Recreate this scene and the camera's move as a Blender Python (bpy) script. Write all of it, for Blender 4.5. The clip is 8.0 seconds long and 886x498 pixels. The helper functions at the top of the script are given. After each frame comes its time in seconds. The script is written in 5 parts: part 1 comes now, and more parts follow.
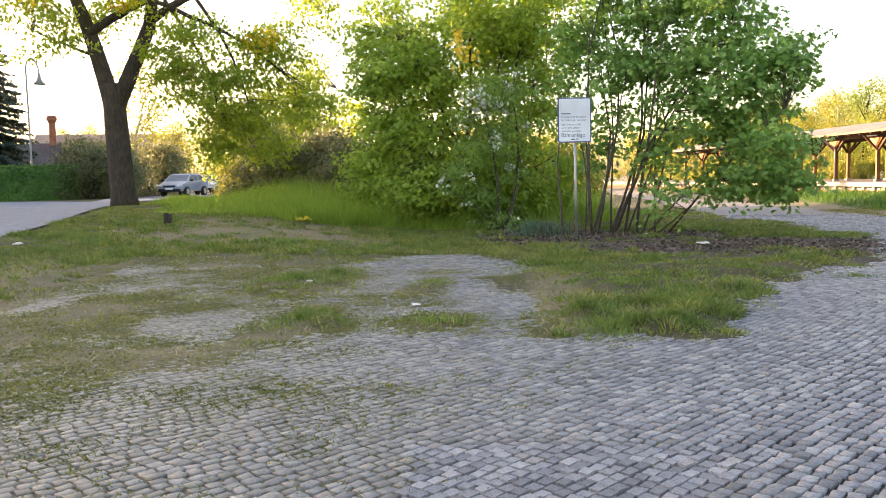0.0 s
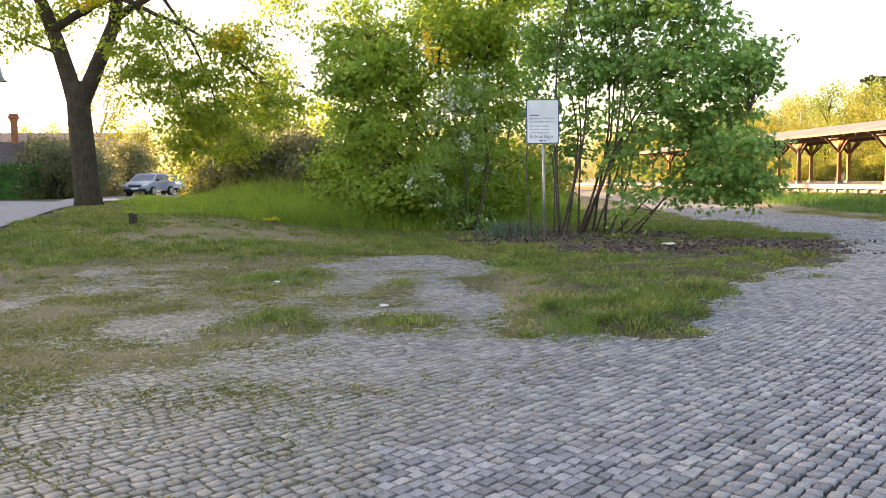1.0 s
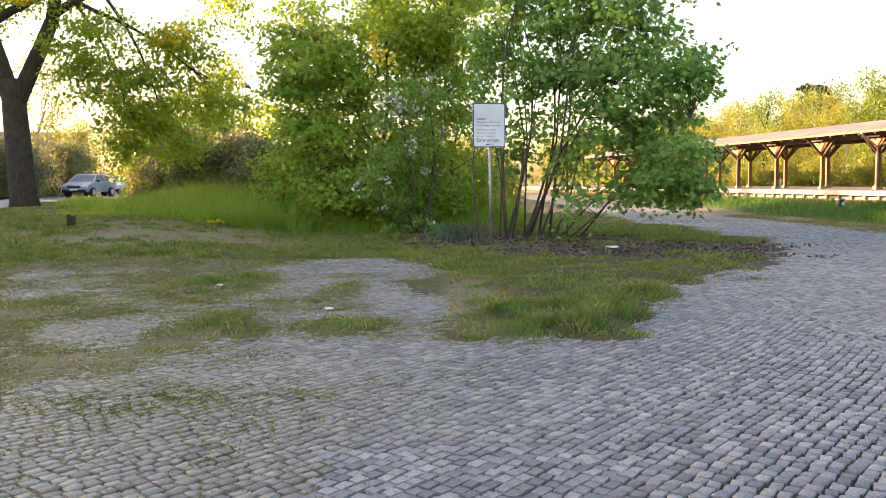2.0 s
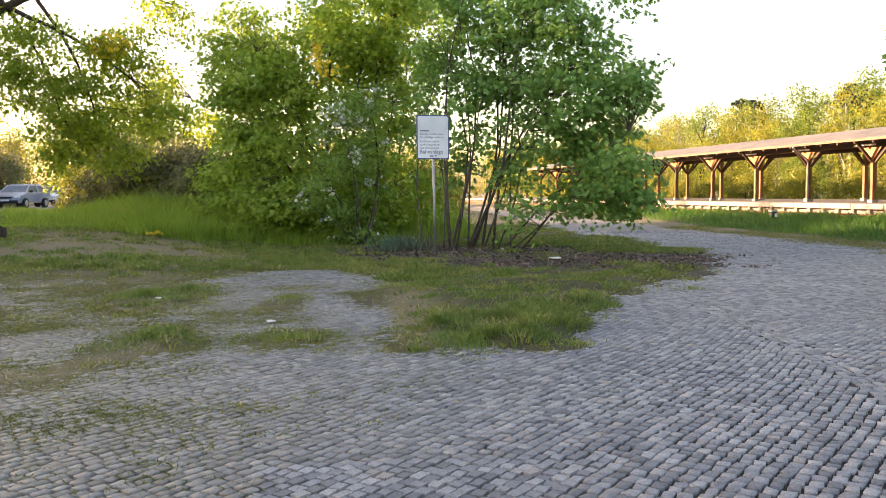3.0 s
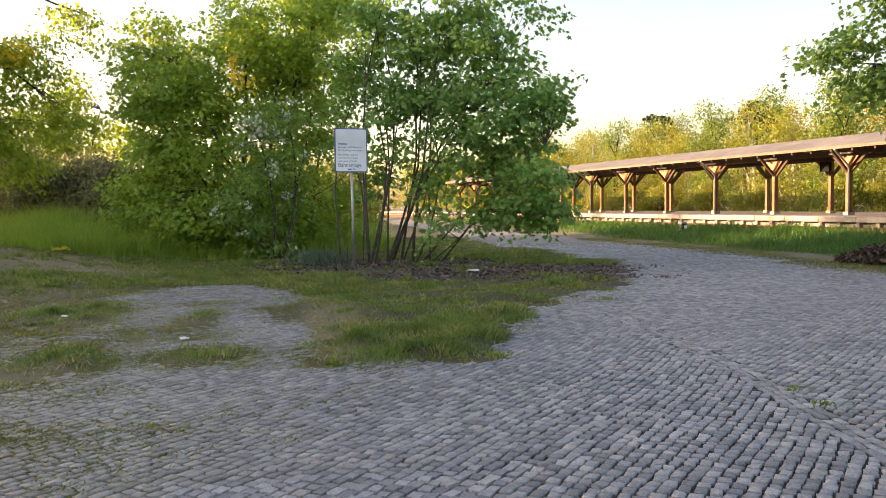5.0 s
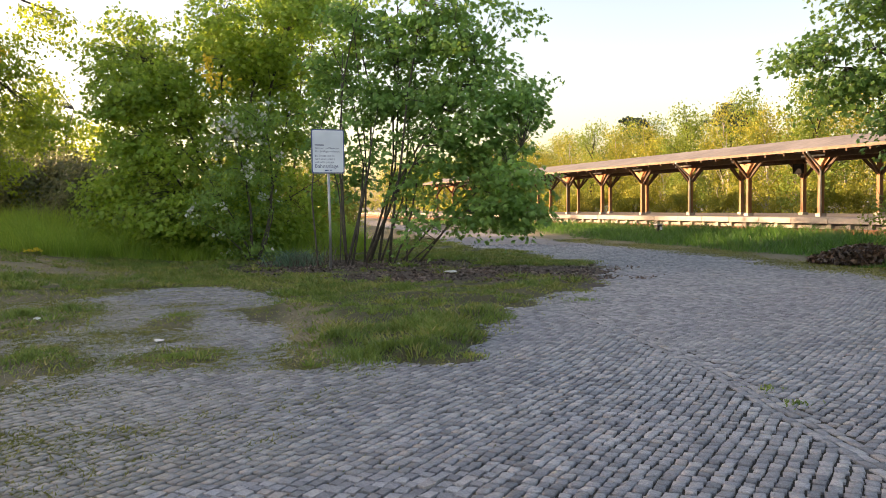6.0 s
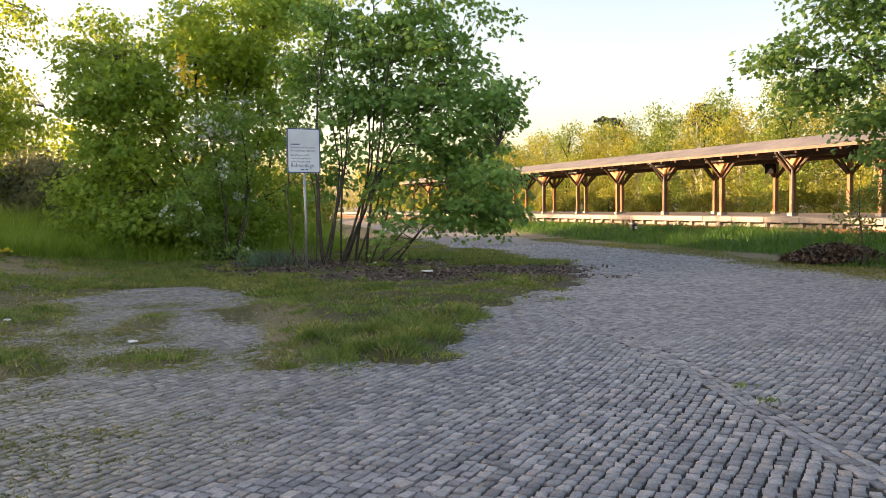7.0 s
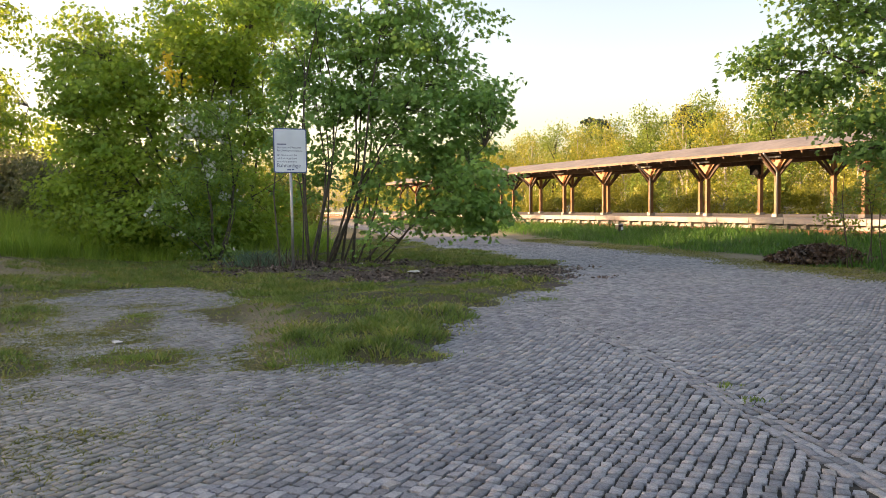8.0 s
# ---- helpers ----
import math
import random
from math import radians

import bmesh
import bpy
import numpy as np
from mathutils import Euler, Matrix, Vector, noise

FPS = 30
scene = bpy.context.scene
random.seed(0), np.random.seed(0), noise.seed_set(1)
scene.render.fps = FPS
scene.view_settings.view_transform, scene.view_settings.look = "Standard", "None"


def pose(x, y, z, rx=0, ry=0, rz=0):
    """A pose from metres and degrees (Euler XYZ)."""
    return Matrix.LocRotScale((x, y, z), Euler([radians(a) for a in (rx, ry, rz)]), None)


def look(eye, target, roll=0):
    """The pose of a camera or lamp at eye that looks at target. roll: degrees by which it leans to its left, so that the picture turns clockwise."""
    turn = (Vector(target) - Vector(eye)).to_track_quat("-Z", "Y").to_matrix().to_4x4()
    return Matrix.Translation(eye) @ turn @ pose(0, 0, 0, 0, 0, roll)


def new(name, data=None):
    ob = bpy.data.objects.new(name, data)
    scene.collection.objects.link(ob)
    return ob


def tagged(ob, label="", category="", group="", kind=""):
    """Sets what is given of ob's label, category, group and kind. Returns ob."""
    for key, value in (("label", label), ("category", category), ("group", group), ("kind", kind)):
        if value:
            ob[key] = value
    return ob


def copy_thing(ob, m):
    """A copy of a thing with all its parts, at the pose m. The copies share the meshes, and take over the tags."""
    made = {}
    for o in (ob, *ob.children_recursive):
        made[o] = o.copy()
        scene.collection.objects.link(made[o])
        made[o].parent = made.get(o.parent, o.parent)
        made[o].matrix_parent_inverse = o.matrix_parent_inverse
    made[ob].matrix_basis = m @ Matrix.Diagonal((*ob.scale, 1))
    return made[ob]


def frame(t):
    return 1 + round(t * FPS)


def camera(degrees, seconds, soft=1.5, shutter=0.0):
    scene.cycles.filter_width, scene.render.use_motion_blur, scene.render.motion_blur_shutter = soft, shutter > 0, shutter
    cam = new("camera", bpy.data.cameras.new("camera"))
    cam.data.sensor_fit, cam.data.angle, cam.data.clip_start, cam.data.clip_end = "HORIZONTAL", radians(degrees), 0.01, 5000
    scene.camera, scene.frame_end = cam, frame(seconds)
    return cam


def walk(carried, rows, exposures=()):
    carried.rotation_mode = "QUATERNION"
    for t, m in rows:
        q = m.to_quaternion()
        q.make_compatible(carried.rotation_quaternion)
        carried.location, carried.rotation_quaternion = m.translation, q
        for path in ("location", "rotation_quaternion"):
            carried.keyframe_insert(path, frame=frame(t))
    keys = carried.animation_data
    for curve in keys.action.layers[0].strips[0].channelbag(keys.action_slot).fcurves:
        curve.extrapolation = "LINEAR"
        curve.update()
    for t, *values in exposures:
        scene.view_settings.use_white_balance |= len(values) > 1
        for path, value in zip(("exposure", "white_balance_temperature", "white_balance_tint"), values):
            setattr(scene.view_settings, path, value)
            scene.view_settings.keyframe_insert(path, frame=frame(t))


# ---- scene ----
cam = camera(56.6, 8.0, 0.7)
PATH = [
    (0, (-0.061, 0.015, 1.532), (-0.220, 2.002, 1.365), -1.3),
    (0.5, (-0.048, 0.013, 1.528), (-0.185, 2.002, 1.363), -1.2),
    (1, (-0.042, 0.005, 1.535), (-0.127, 1.996, 1.368), -1.1),
    (1.5, (-0.024, 0.009, 1.533), (-0.049, 2.002, 1.366), -0.9),
    (3, (0.000, 0.001, 1.536), (0.176, 1.989, 1.400), -0.6),
    (3.5, (0.011, -0.010, 1.533), (0.245, 1.973, 1.413), -0.6),
    (4, (0.017, -0.016, 1.534), (0.302, 1.961, 1.424), -0.6),
    (4.5, (0.022, -0.015, 1.536), (0.354, 1.954, 1.428), -0.7),
    (6, (0.027, -0.021, 1.537), (0.449, 1.931, 1.433), -0.7),
    (6.5, (0.029, -0.019, 1.536), (0.480, 1.927, 1.431), -0.7),
    (7, (0.023, -0.022, 1.539), (0.501, 1.917, 1.433), -0.7),
    (7.5, (0.022, -0.020, 1.536), (0.518, 1.914, 1.431), -0.6),
    (8, (0.024, -0.019, 1.535), (0.533, 1.912, 1.430), -0.6),
]
walk(cam, [(t, look(eye, target, roll)) for t, eye, target, roll in PATH],
     [(0, 2.35, 7700, 25), (1.5, 2.25, 7700, 25), (3.5, 2.0, 7700, 25), (4.5, 1.85, 7700, 25), (6.5, 1.7, 7700, 25), (8, 1.7, 7700, 25)])

# ---- light ----
SUN_AZ, SUN_EL = -66.0, 9.5
world = bpy.data.worlds.new("world")
scene.world = world
world.use_nodes = True
_wn = world.node_tree.nodes
_bg = _wn["Background"]
_sky = _wn.new("ShaderNodeTexSky")
_sky.sky_type = "NISHITA"
_sky.sun_disc = False
_sky.sun_elevation, _sky.sun_rotation = radians(SUN_EL), radians(SUN_AZ)
_sky.air_density, _sky.dust_density, _sky.ozone_density = 1.0, 2.0, 1.0
world.node_tree.links.new(_sky.outputs[0], _bg.inputs[0])
_bg.inputs[1].default_value = 0.15
sun_data = bpy.data.lights.new("sun", "SUN")
sun_data.energy, sun_data.angle, sun_data.color = 5.0, radians(0.6), (1.0, 0.74, 0.46)
sun = new("sun", sun_data)
_sd = Vector((math.sin(radians(SUN_AZ)) * math.cos(radians(SUN_EL)), math.cos(radians(SUN_AZ)) * math.cos(radians(SUN_EL)), math.sin(radians(SUN_EL))))
sun.matrix_world = look(_sd * 200, (0, 0, 0))

# ---- helpers of the scene ----
rng = np.random.default_rng(7)


def sstep(a, b, v):
    k = np.clip((v - a) / (b - a), 0, 1)
    return k * k * (3 - 2 * k)


# the platform runs along U; N points across the tracks, away from the plaza
U = Vector((-0.132, 0.991, 0)).normalized()
N = Vector((U.y, -U.x, 0))


def track(p, s, z):
    return Vector((N.x * p + U.x * s, N.y * p + U.y * s, z))


def lump(x, y):
    return 0.5 * np.sin(x * 0.9 + 1.3 * np.sin(y * 0.7)) + 0.5 * np.sin(y * 1.1 + 1.7 * np.sin(x * 0.6 + 2))


def fuzz(x, y):
    return (np.sin(x * 2.3 + 1.9 * np.sin(y * 1.7 + 1)) + np.sin(y * 2.9 + 1.5 * np.sin(x * 2.1 + 4)) + 0.7 * np.sin(x * 6.1 + 2 * np.sin(y * 5.3)) + 0.7 * np.sin(y * 7.3 + 2 * np.sin(x * 4.9 + 1))) / 3.4


_lat = np.random.default_rng(3).random((256, 256))


def vnoise(x, y):
    xi, yi = np.floor(x).astype(int), np.floor(y).astype(int)
    u, v = x - xi, y - yi
    u, v = u * u * (3 - 2 * u), v * v * (3 - 2 * v)
    a, b = _lat[xi % 256, yi % 256], _lat[(xi + 1) % 256, yi % 256]
    c, d = _lat[xi % 256, (yi + 1) % 256], _lat[(xi + 1) % 256, (yi + 1) % 256]
    return (a * (1 - u) + b * u) * (1 - v) + (c * (1 - u) + d * u) * v


def fbm(x, y):
    """Uneven noise, about -1 to 1."""
    x, y = np.asarray(x, float) + 71, np.asarray(y, float) + 37
    t = vnoise(x, y) + 0.55 * vnoise(x * 2.1 + 9, y * 2.1) + 0.35 * vnoise(x * 4.3, y * 4.3 + 5) + 0.22 * vnoise(x * 9.1 + 3, y * 9.1)
    return (t / 2.12 - 0.5) * 2.6


def height(x, y):
    """The lie of the land: flat plaza, a bank up to the street, a low bed for the tracks; bank and mounds shaped to fit
    the camera's view.
    """
    x, y = np.asarray(x, float), np.asarray(y, float)
    r = np.hypot(x, y)
    bear = np.degrees(np.arctan2(-x, np.maximum(y, 0.01)))
    hill = 0.8 * sstep(11, 33, r) * sstep(6, 21, bear) * (1 - sstep(70, 88, bear))
    p = x * N.x + y * N.y
    bed = 0.32 * sstep(18.5, 22, p)
    near = np.hypot(x, y) < 27
    hump = 0.6 * vnoise(x * 1.5 + 40, y * 1.5 + 11) + 0.4 * vnoise(x * 3.4 + 7, y * 3.4 + 23)
    mound = np.where(near, 0.11 * (1 - 0.85 * sstep(12, 16.5, r)) * sstep(0.62, 1.0, green(x, y)) * sstep(0.35, 0.8, hump), 0)
    return np.where(p > 17, bed, hill + mound)


EDGE = [(-30, -2), (-12, 4.5), (-6.5, 8.9), (-7.0, 11.5), (-6.9, 14.6), (-5.2, 15.8), (-4.2, 14.5), (-3, 15.3), (-2, 16.2), (-0.9, 16.7), (-0.2, 15), (0, 12.5), (0.2, 10), (0.45, 8.25),
        (1, 7.85), (1.66, 7.75), (2.2, 8.5), (2.9, 9.8), (3.6, 10.8), (5, 13.1), (6.7, 16.5), (7.6, 18), (8.3, 20.5), (8, 25), (7.2, 30.5), (8.2, 40), (9, 60), (9, 120), (-200, 120), (-200, -2)]
RIGHT = [(40, 0), (14.0, 8), (12.7, 13.8), (12.8, 16.4), (13.6, 20.5), (13.5, 25), (13.2, 31.0), (13.4, 40.6), (12, 60), (9, 120), (200, 120), (200, 0)]


def signed(poly, x, y):
    """Distance to a polygon's outline, positive inside."""
    x, y = np.asarray(x, float), np.asarray(y, float)
    best, inside = np.full(x.shape, 1e9), np.zeros(x.shape, bool)
    for (ax, ay), (bx, by) in zip(poly, poly[1:] + poly[:1]):
        dx, dy = bx - ax, by - ay
        k = np.clip(((x - ax) * dx + (y - ay) * dy) / (dx * dx + dy * dy), 0, 1)
        best = np.minimum(best, np.hypot(x - ax - k * dx, y - ay - k * dy))
        if ay != by:
            cross = ((ay > y) != (by > y)) & (x < (bx - ax) * (y - ay) / (by - ay) + ax)
            inside ^= cross
    return np.where(inside, best, -best)


ROAD = [(-13.5, 2), (-12, 12), (-11.8, 18.2), (-12.5, 22), (-14.9, 29.9), (-17.3, 36.5), (-18.2, 37), (-26, 43.5), (-36, 43), (-45, 5)]
PATCHES = [(-2.3, 8.7, 0.5, 1.0, 0.85), (-3.2, 12.2, 0.7, 1.3, 0.8), (-0.95, 8.8, 0.5, 0.6, 0.75), (-1.25, 11.3, 0.35, 1.5, 0.5), (-3.5, 6.95, 1.1, 0.6, 0.45), (-4.7, 10.2, 0.8, 1.3, 0.6), (-5.6, 7.9, 0.7, 0.6, 0.5)]


def green(x, y):
    """How far grass has taken over, 0 to 1."""
    x, y = np.asarray(x, float), np.asarray(y, float)
    f = fbm(x * 1.1, y * 0.8)
    g = sstep(-0.7, 0.7, signed(EDGE, x, y) + 0.75 * f)
    g = np.maximum(g, sstep(-1.5, 0.5, signed(RIGHT, x, y) + 0.9 * f))
    g = np.maximum(g, 0.42 * sstep(0.0, -3.5, x + 0.8 * fbm(x * 0.5, y * 0.5)) * sstep(4.2, 6.5, y) * sstep(-0.25, 0.7, fbm(x * 0.9 + 50, y * 1.3)))
    for cx, cy, rx, ry, s in PATCHES:
        d = 1 - np.hypot((x - cx) / rx, (y - cy) / ry)
        g = np.maximum(g, s * sstep(-0.75, 0.6, d + 0.75 * f))
    return g


def mulch(x, y):
    """Bare earth with old leaves under the bushes."""
    x, y = np.asarray(x, float), np.asarray(y, float)
    d = 1 - np.hypot((x - 4.6) / 3.6, (y - 17.6 - 0.1 * (x - 4.6)) / 1.7)
    e = 1 - np.hypot((x - 2.0) / 4.2, (y - 21.0) / 2.6)
    h = 1 - np.hypot((x - 5.4) / 2.2, (y - 15.9) / 2.2)
    worn = 0.62 * sstep(-0.1, 0.5, h + 0.35 * fuzz(x, y))
    return np.maximum(np.maximum(worn, sstep(-0.1, 0.35, d + 0.2 * fuzz(x, y))), 0.8 * sstep(-0.1, 0.4, e + 0.2 * fuzz(x, y)))


def straw(x, y):
    """Dry, trodden ground and sand-filled joints on the street side."""
    x, y = np.asarray(x, float), np.asarray(y, float)
    a = sstep(1.6, -4.2, x + 0.15 * y - 1.5 + 0.8 * fuzz(x * 0.6, y * 0.6)) * (1 - sstep(13, 17, y)) * sstep(1.5, 4.0, y)
    d = 1 - np.hypot((x + 6.2) / 4.0, (y - 20.5) / 4.6)
    b = 1 - np.hypot((x - 0.55) / 0.4, (y - 10.5) / 2.6)
    e = signed(RIGHT, x, y) + 0.35 * fuzz(x, y)
    a = np.maximum(a, 1.1 * sstep(-1.2, -0.3, e) * (1 - sstep(0.5, 1.3, e)))
    return np.maximum(np.maximum(0.75 * a, sstep(-0.2, 0.5, d + 0.3 * fuzz(x, y))), 0.9 * sstep(-0.3, 0.4, b))


def mesh_of(name, verts, faces, mat=None, smooth=False):
    me = bpy.data.meshes.new(name)
    me.from_pydata([tuple(v) for v in verts] if not isinstance(verts, np.ndarray) else verts.tolist(), [], faces if not isinstance(faces, np.ndarray) else faces.tolist())
    if mat:
        me.materials.append(mat)
    if smooth:
        me.polygons.foreach_set("use_smooth", [True] * len(me.polygons))
    me.update()
    return me


def part(name, data, material, parent, label=""):
    """Links a bmesh or a mesh as one mesh object under a thing or a part."""
    if isinstance(data, bmesh.types.BMesh):
        me = bpy.data.meshes.new(name)
        data.to_mesh(me)
        data.free()
    else:
        me = data
    if material and not me.materials:
        me.materials.append(material)
    ob = new(name, me)
    if parent:
        ob.parent = parent
    if label:
        ob["label"] = label
    return ob


def empty(name, loc, label="", category="", group="", kind="", rz=0):
    ob = new(name)
    ob.matrix_world = pose(*loc, 0, 0, rz)
    return tagged(ob, label, category, group, kind)


def box(bm, cx, cy, cz, sx, sy, sz, rz=0.0, bevel=0.0, m=None):
    made = bmesh.ops.create_cube(bm, size=1.0, matrix=(m or Matrix()) @ pose(cx, cy, cz, 0, 0, rz) @ Matrix.Diagonal((sx, sy, sz, 1)))
    if bevel:
        edges = list({e for v in made["verts"] for e in v.link_edges})
        bmesh.ops.bevel(bm, geom=edges, offset=bevel, segments=1, affect="EDGES")
    return bm


def beam(bm, a, b, w, h=None):
    """A squared timber from a to b."""
    a, b = Vector(a), Vector(b)
    d = b - a
    q = d.to_track_quat("Z", "Y").to_matrix().to_4x4()
    bmesh.ops.create_cube(bm, size=1.0, matrix=Matrix.Translation((a + b) / 2) @ q @ Matrix.Diagonal((w, h or w, d.length, 1)))
    return bm


def tube(pts, radii, sides=8, cap=True):
    """A tapered tube along points, as vertices and faces."""
    verts, faces = [], []
    n = len(pts)
    side = Vector((1, 0, 0))
    for i in range(n):
        d = (Vector(pts[min(i + 1, n - 1)]) - Vector(pts[max(i - 1, 0)]))
        d = d.normalized() if d.length > 1e-9 else Vector((0, 0, 1))
        a = side - d * side.dot(d)
        a = a.normalized() if a.length > 1e-3 else d.orthogonal().normalized()
        b = d.cross(a)
        side = a
        for k in range(sides):
            w = 2 * math.pi * k / sides
            verts.append(Vector(pts[i]) + (a * math.cos(w) + b * math.sin(w)) * radii[i])
    for i in range(n - 1):
        for k in range(sides):
            j = (k + 1) % sides
            faces.append((i * sides + k, i * sides + j, (i + 1) * sides + j, (i + 1) * sides + k))
    if cap:
        faces.append(tuple(range(sides))[::-1])
        faces.append(tuple((n - 1) * sides + k for k in range(sides)))
    return verts, faces


class Bag:
    """Gathers many small pieces into one mesh."""

    def __init__(self):
        self.v, self.f, self.n = [], [], 0

    def add(self, verts, faces):
        self.v.extend([tuple(p) for p in verts])
        self.f.extend([tuple(i + self.n for i in f) for f in faces])
        self.n += len(verts)

    def mesh(self, name, mat, smooth=False):
        return mesh_of(name, self.v, self.f, mat, smooth)


# ---- materials ----
def material(name):
    m = bpy.data.materials.new(name)
    m.use_nodes = True
    return m, m.node_tree.nodes, m.node_tree.links, m.node_tree.nodes["Principled BSDF"]


def ramp(nodes, links, fac, stops):
    r = nodes.new("ShaderNodeValToRGB")
    el = r.color_ramp.elements
    while len(el) < len(stops):
        el.new(0.5)
    for e, (p, c) in zip(el, stops):
        e.position, e.color = p, (*c, 1)
    links.new(fac, r.inputs[0])
    return r.outputs[0]


def noise_tex(nodes, links, scale, detail=6, rough=0.6, coord="Object", stretch=None):
    tc = nodes.new("ShaderNodeTexCoord")
    nz = nodes.new("ShaderNodeTexNoise")
    nz.inputs["Scale"].default_value, nz.inputs["Detail"].default_value, nz.inputs["Roughness"].default_value = scale, detail, rough
    if stretch:
        mp = nodes.new("ShaderNodeMapping")
        mp.inputs["Scale"].default_value = stretch
        links.new(tc.outputs[coord], mp.inputs[0])
        links.new(mp.outputs[0], nz.inputs["Vector"])
    else:
        links.new(tc.outputs[coord], nz.inputs["Vector"])
    return nz.outputs["Fac"]


def mix(nodes, links, fac, a, b, kind="MIX"):
    mx = nodes.new("ShaderNodeMix")
    mx.data_type, mx.blend_type = "RGBA", kind
    for sock, val in ((mx.inputs[0], fac), (mx.inputs[6], a), (mx.inputs[7], b)):
        if isinstance(val, (int, float)):
            sock.default_value = val
        elif isinstance(val, tuple):
            sock.default_value = (*val, 1)
        else:
            links.new(val, sock)
    return mx.outputs[2]


def bump(nodes, links, h, strength, dist, target):
    b = nodes.new("ShaderNodeBump")
    b.inputs["Strength"].default_value, b.inputs["Distance"].default_value = strength, dist
    links.new(h, b.inputs["Height"])
    links.new(b.outputs[0], target.inputs["Normal"])


def attribute(nodes, name):
    a = nodes.new("ShaderNodeAttribute")
    a.attribute_name = name
    return a.outputs["Fac"]


def plain(name, c1, c2, rough=0.7, metal=0.0, scale=8.0, bumps=0.2, stretch=None, coord="Object", bd=0.01):
    """A two-tone worn surface."""
    m, n, l, b = material(name)
    f = noise_tex(n, l, scale, 8, 0.65, coord, stretch)
    big = noise_tex(n, l, scale * 0.17, 3, 0.5, coord)
    col = ramp(n, l, f, [(0.3, c1), (0.72, c2)])
    dk = ramp(n, l, big, [(0.3, (0.72, 0.72, 0.72)), (0.65, (1.1, 1.08, 1.05))])
    l.new(mix(n, l, 1.0, col, dk, "MULTIPLY"), b.inputs["Base Color"])
    b.inputs["Roughness"].default_value, b.inputs["Metallic"].default_value = rough, metal
    if bumps:
        bump(n, l, f, bumps, bd, b)
    return m


def leafy(name, stops, through_col, trans=0.45, rough=0.45, tint=0.9):
    """Leaves: each one its own shade, and the light comes through them."""
    m, n, l, b = material(name)
    geo = n.new("ShaderNodeNewGeometry")
    col = ramp(n, l, geo.outputs["Random Per Island"], stops)
    patch = ramp(n, l, noise_tex(n, l, tint, 3, 0.6), [(0.32, (0.62, 0.7, 0.66)), (0.52, (1.0, 1.0, 1.0)), (0.7, (1.34, 1.22, 1.1))])
    col = mix(n, l, 1.0, col, patch, "MULTIPLY")
    l.new(col, b.inputs["Base Color"])
    b.inputs["Roughness"].default_value = rough
    b.inputs["Specular IOR Level"].default_value = 0.35
    tr = n.new("ShaderNodeBsdfTranslucent")
    l.new(mix(n, l, 0.6, col, through_col), tr.inputs[0])
    ms = n.new("ShaderNodeMixShader")
    ms.inputs[0].default_value = trans
    l.new(b.outputs[0], ms.inputs[1])
    l.new(tr.outputs[0], ms.inputs[2])
    l.new(ms.outputs[0], n["Material Output"].inputs[0])
    return m


M = {}
M["maple"] = leafy("maple_leaf", [(0.0, (0.1, 0.235, 0.065)), (0.5, (0.165, 0.345, 0.09)), (1.0, (0.26, 0.46, 0.13))], (0.42, 0.64, 0.12), 0.42)
# the maple leaf again, darker: shade put into the leaf colour
M["maple_shaded"] = leafy("shaded_maple_leaf", [(0.0, (0.075, 0.175, 0.05)), (0.5, (0.12, 0.25, 0.065)), (1.0, (0.19, 0.33, 0.09))], (0.3, 0.48, 0.09), 0.4)
M["maple_light"] = leafy("young_maple_leaf", [(0.0, (0.17, 0.31, 0.05)), (0.5, (0.275, 0.43, 0.07)), (1.0, (0.41, 0.53, 0.1))], (0.62, 0.76, 0.09), 0.46)
M["lime"] = leafy("lime_leaf", [(0.0, (0.15, 0.26, 0.03)), (0.6, (0.23, 0.35, 0.04)), (1.0, (0.36, 0.41, 0.05))], (0.6, 0.7, 0.07), 0.52)
M["spring"] = leafy("spring_leaf", [(0.0, (0.17, 0.21, 0.03)), (0.6, (0.28, 0.3, 0.045)), (1.0, (0.42, 0.38, 0.065))], (0.46, 0.45, 0.06), 0.36, tint=0.35)
M["spring_green"] = leafy("spring_leaf_green", [(0.0, (0.11, 0.19, 0.03)), (0.6, (0.17, 0.26, 0.045)), (1.0, (0.26, 0.32, 0.06))], (0.36, 0.44, 0.07), 0.38, tint=0.35)
M["haw"] = leafy("hawthorn_leaf", [(0.0, (0.14, 0.27, 0.06)), (0.6, (0.21, 0.37, 0.09)), (1.0, (0.3, 0.44, 0.13))], (0.42, 0.6, 0.1), 0.45)
# golden colour stands in for low sun falling on ordinary leaves
M["sunlit_gold"] = leafy("sunlit_golden_leaf", [(0.0, (0.75, 0.5, 0.03)), (1.0, (0.88, 0.66, 0.06))], (0.95, 0.75, 0.06), 0.5)
M["blossom"] = leafy("white_blossom", [(0.0, (0.75, 0.75, 0.72)), (1.0, (0.9, 0.9, 0.88))], (0.8, 0.8, 0.7), 0.3)
M["conifer"] = leafy("spruce_needles", [(0.0, (0.03, 0.055, 0.04)), (1.0, (0.075, 0.11, 0.08))], (0.05, 0.09, 0.04), 0.15)
M["hedge"] = leafy("hedge_leaf", [(0.0, (0.05, 0.15, 0.035)), (1.0, (0.11, 0.28, 0.06))], (0.2, 0.42, 0.06), 0.3)
M["brush"] = leafy("grey_brush_leaf", [(0.0, (0.11, 0.13, 0.06)), (1.0, (0.24, 0.25, 0.12))], (0.26, 0.27, 0.1), 0.35)
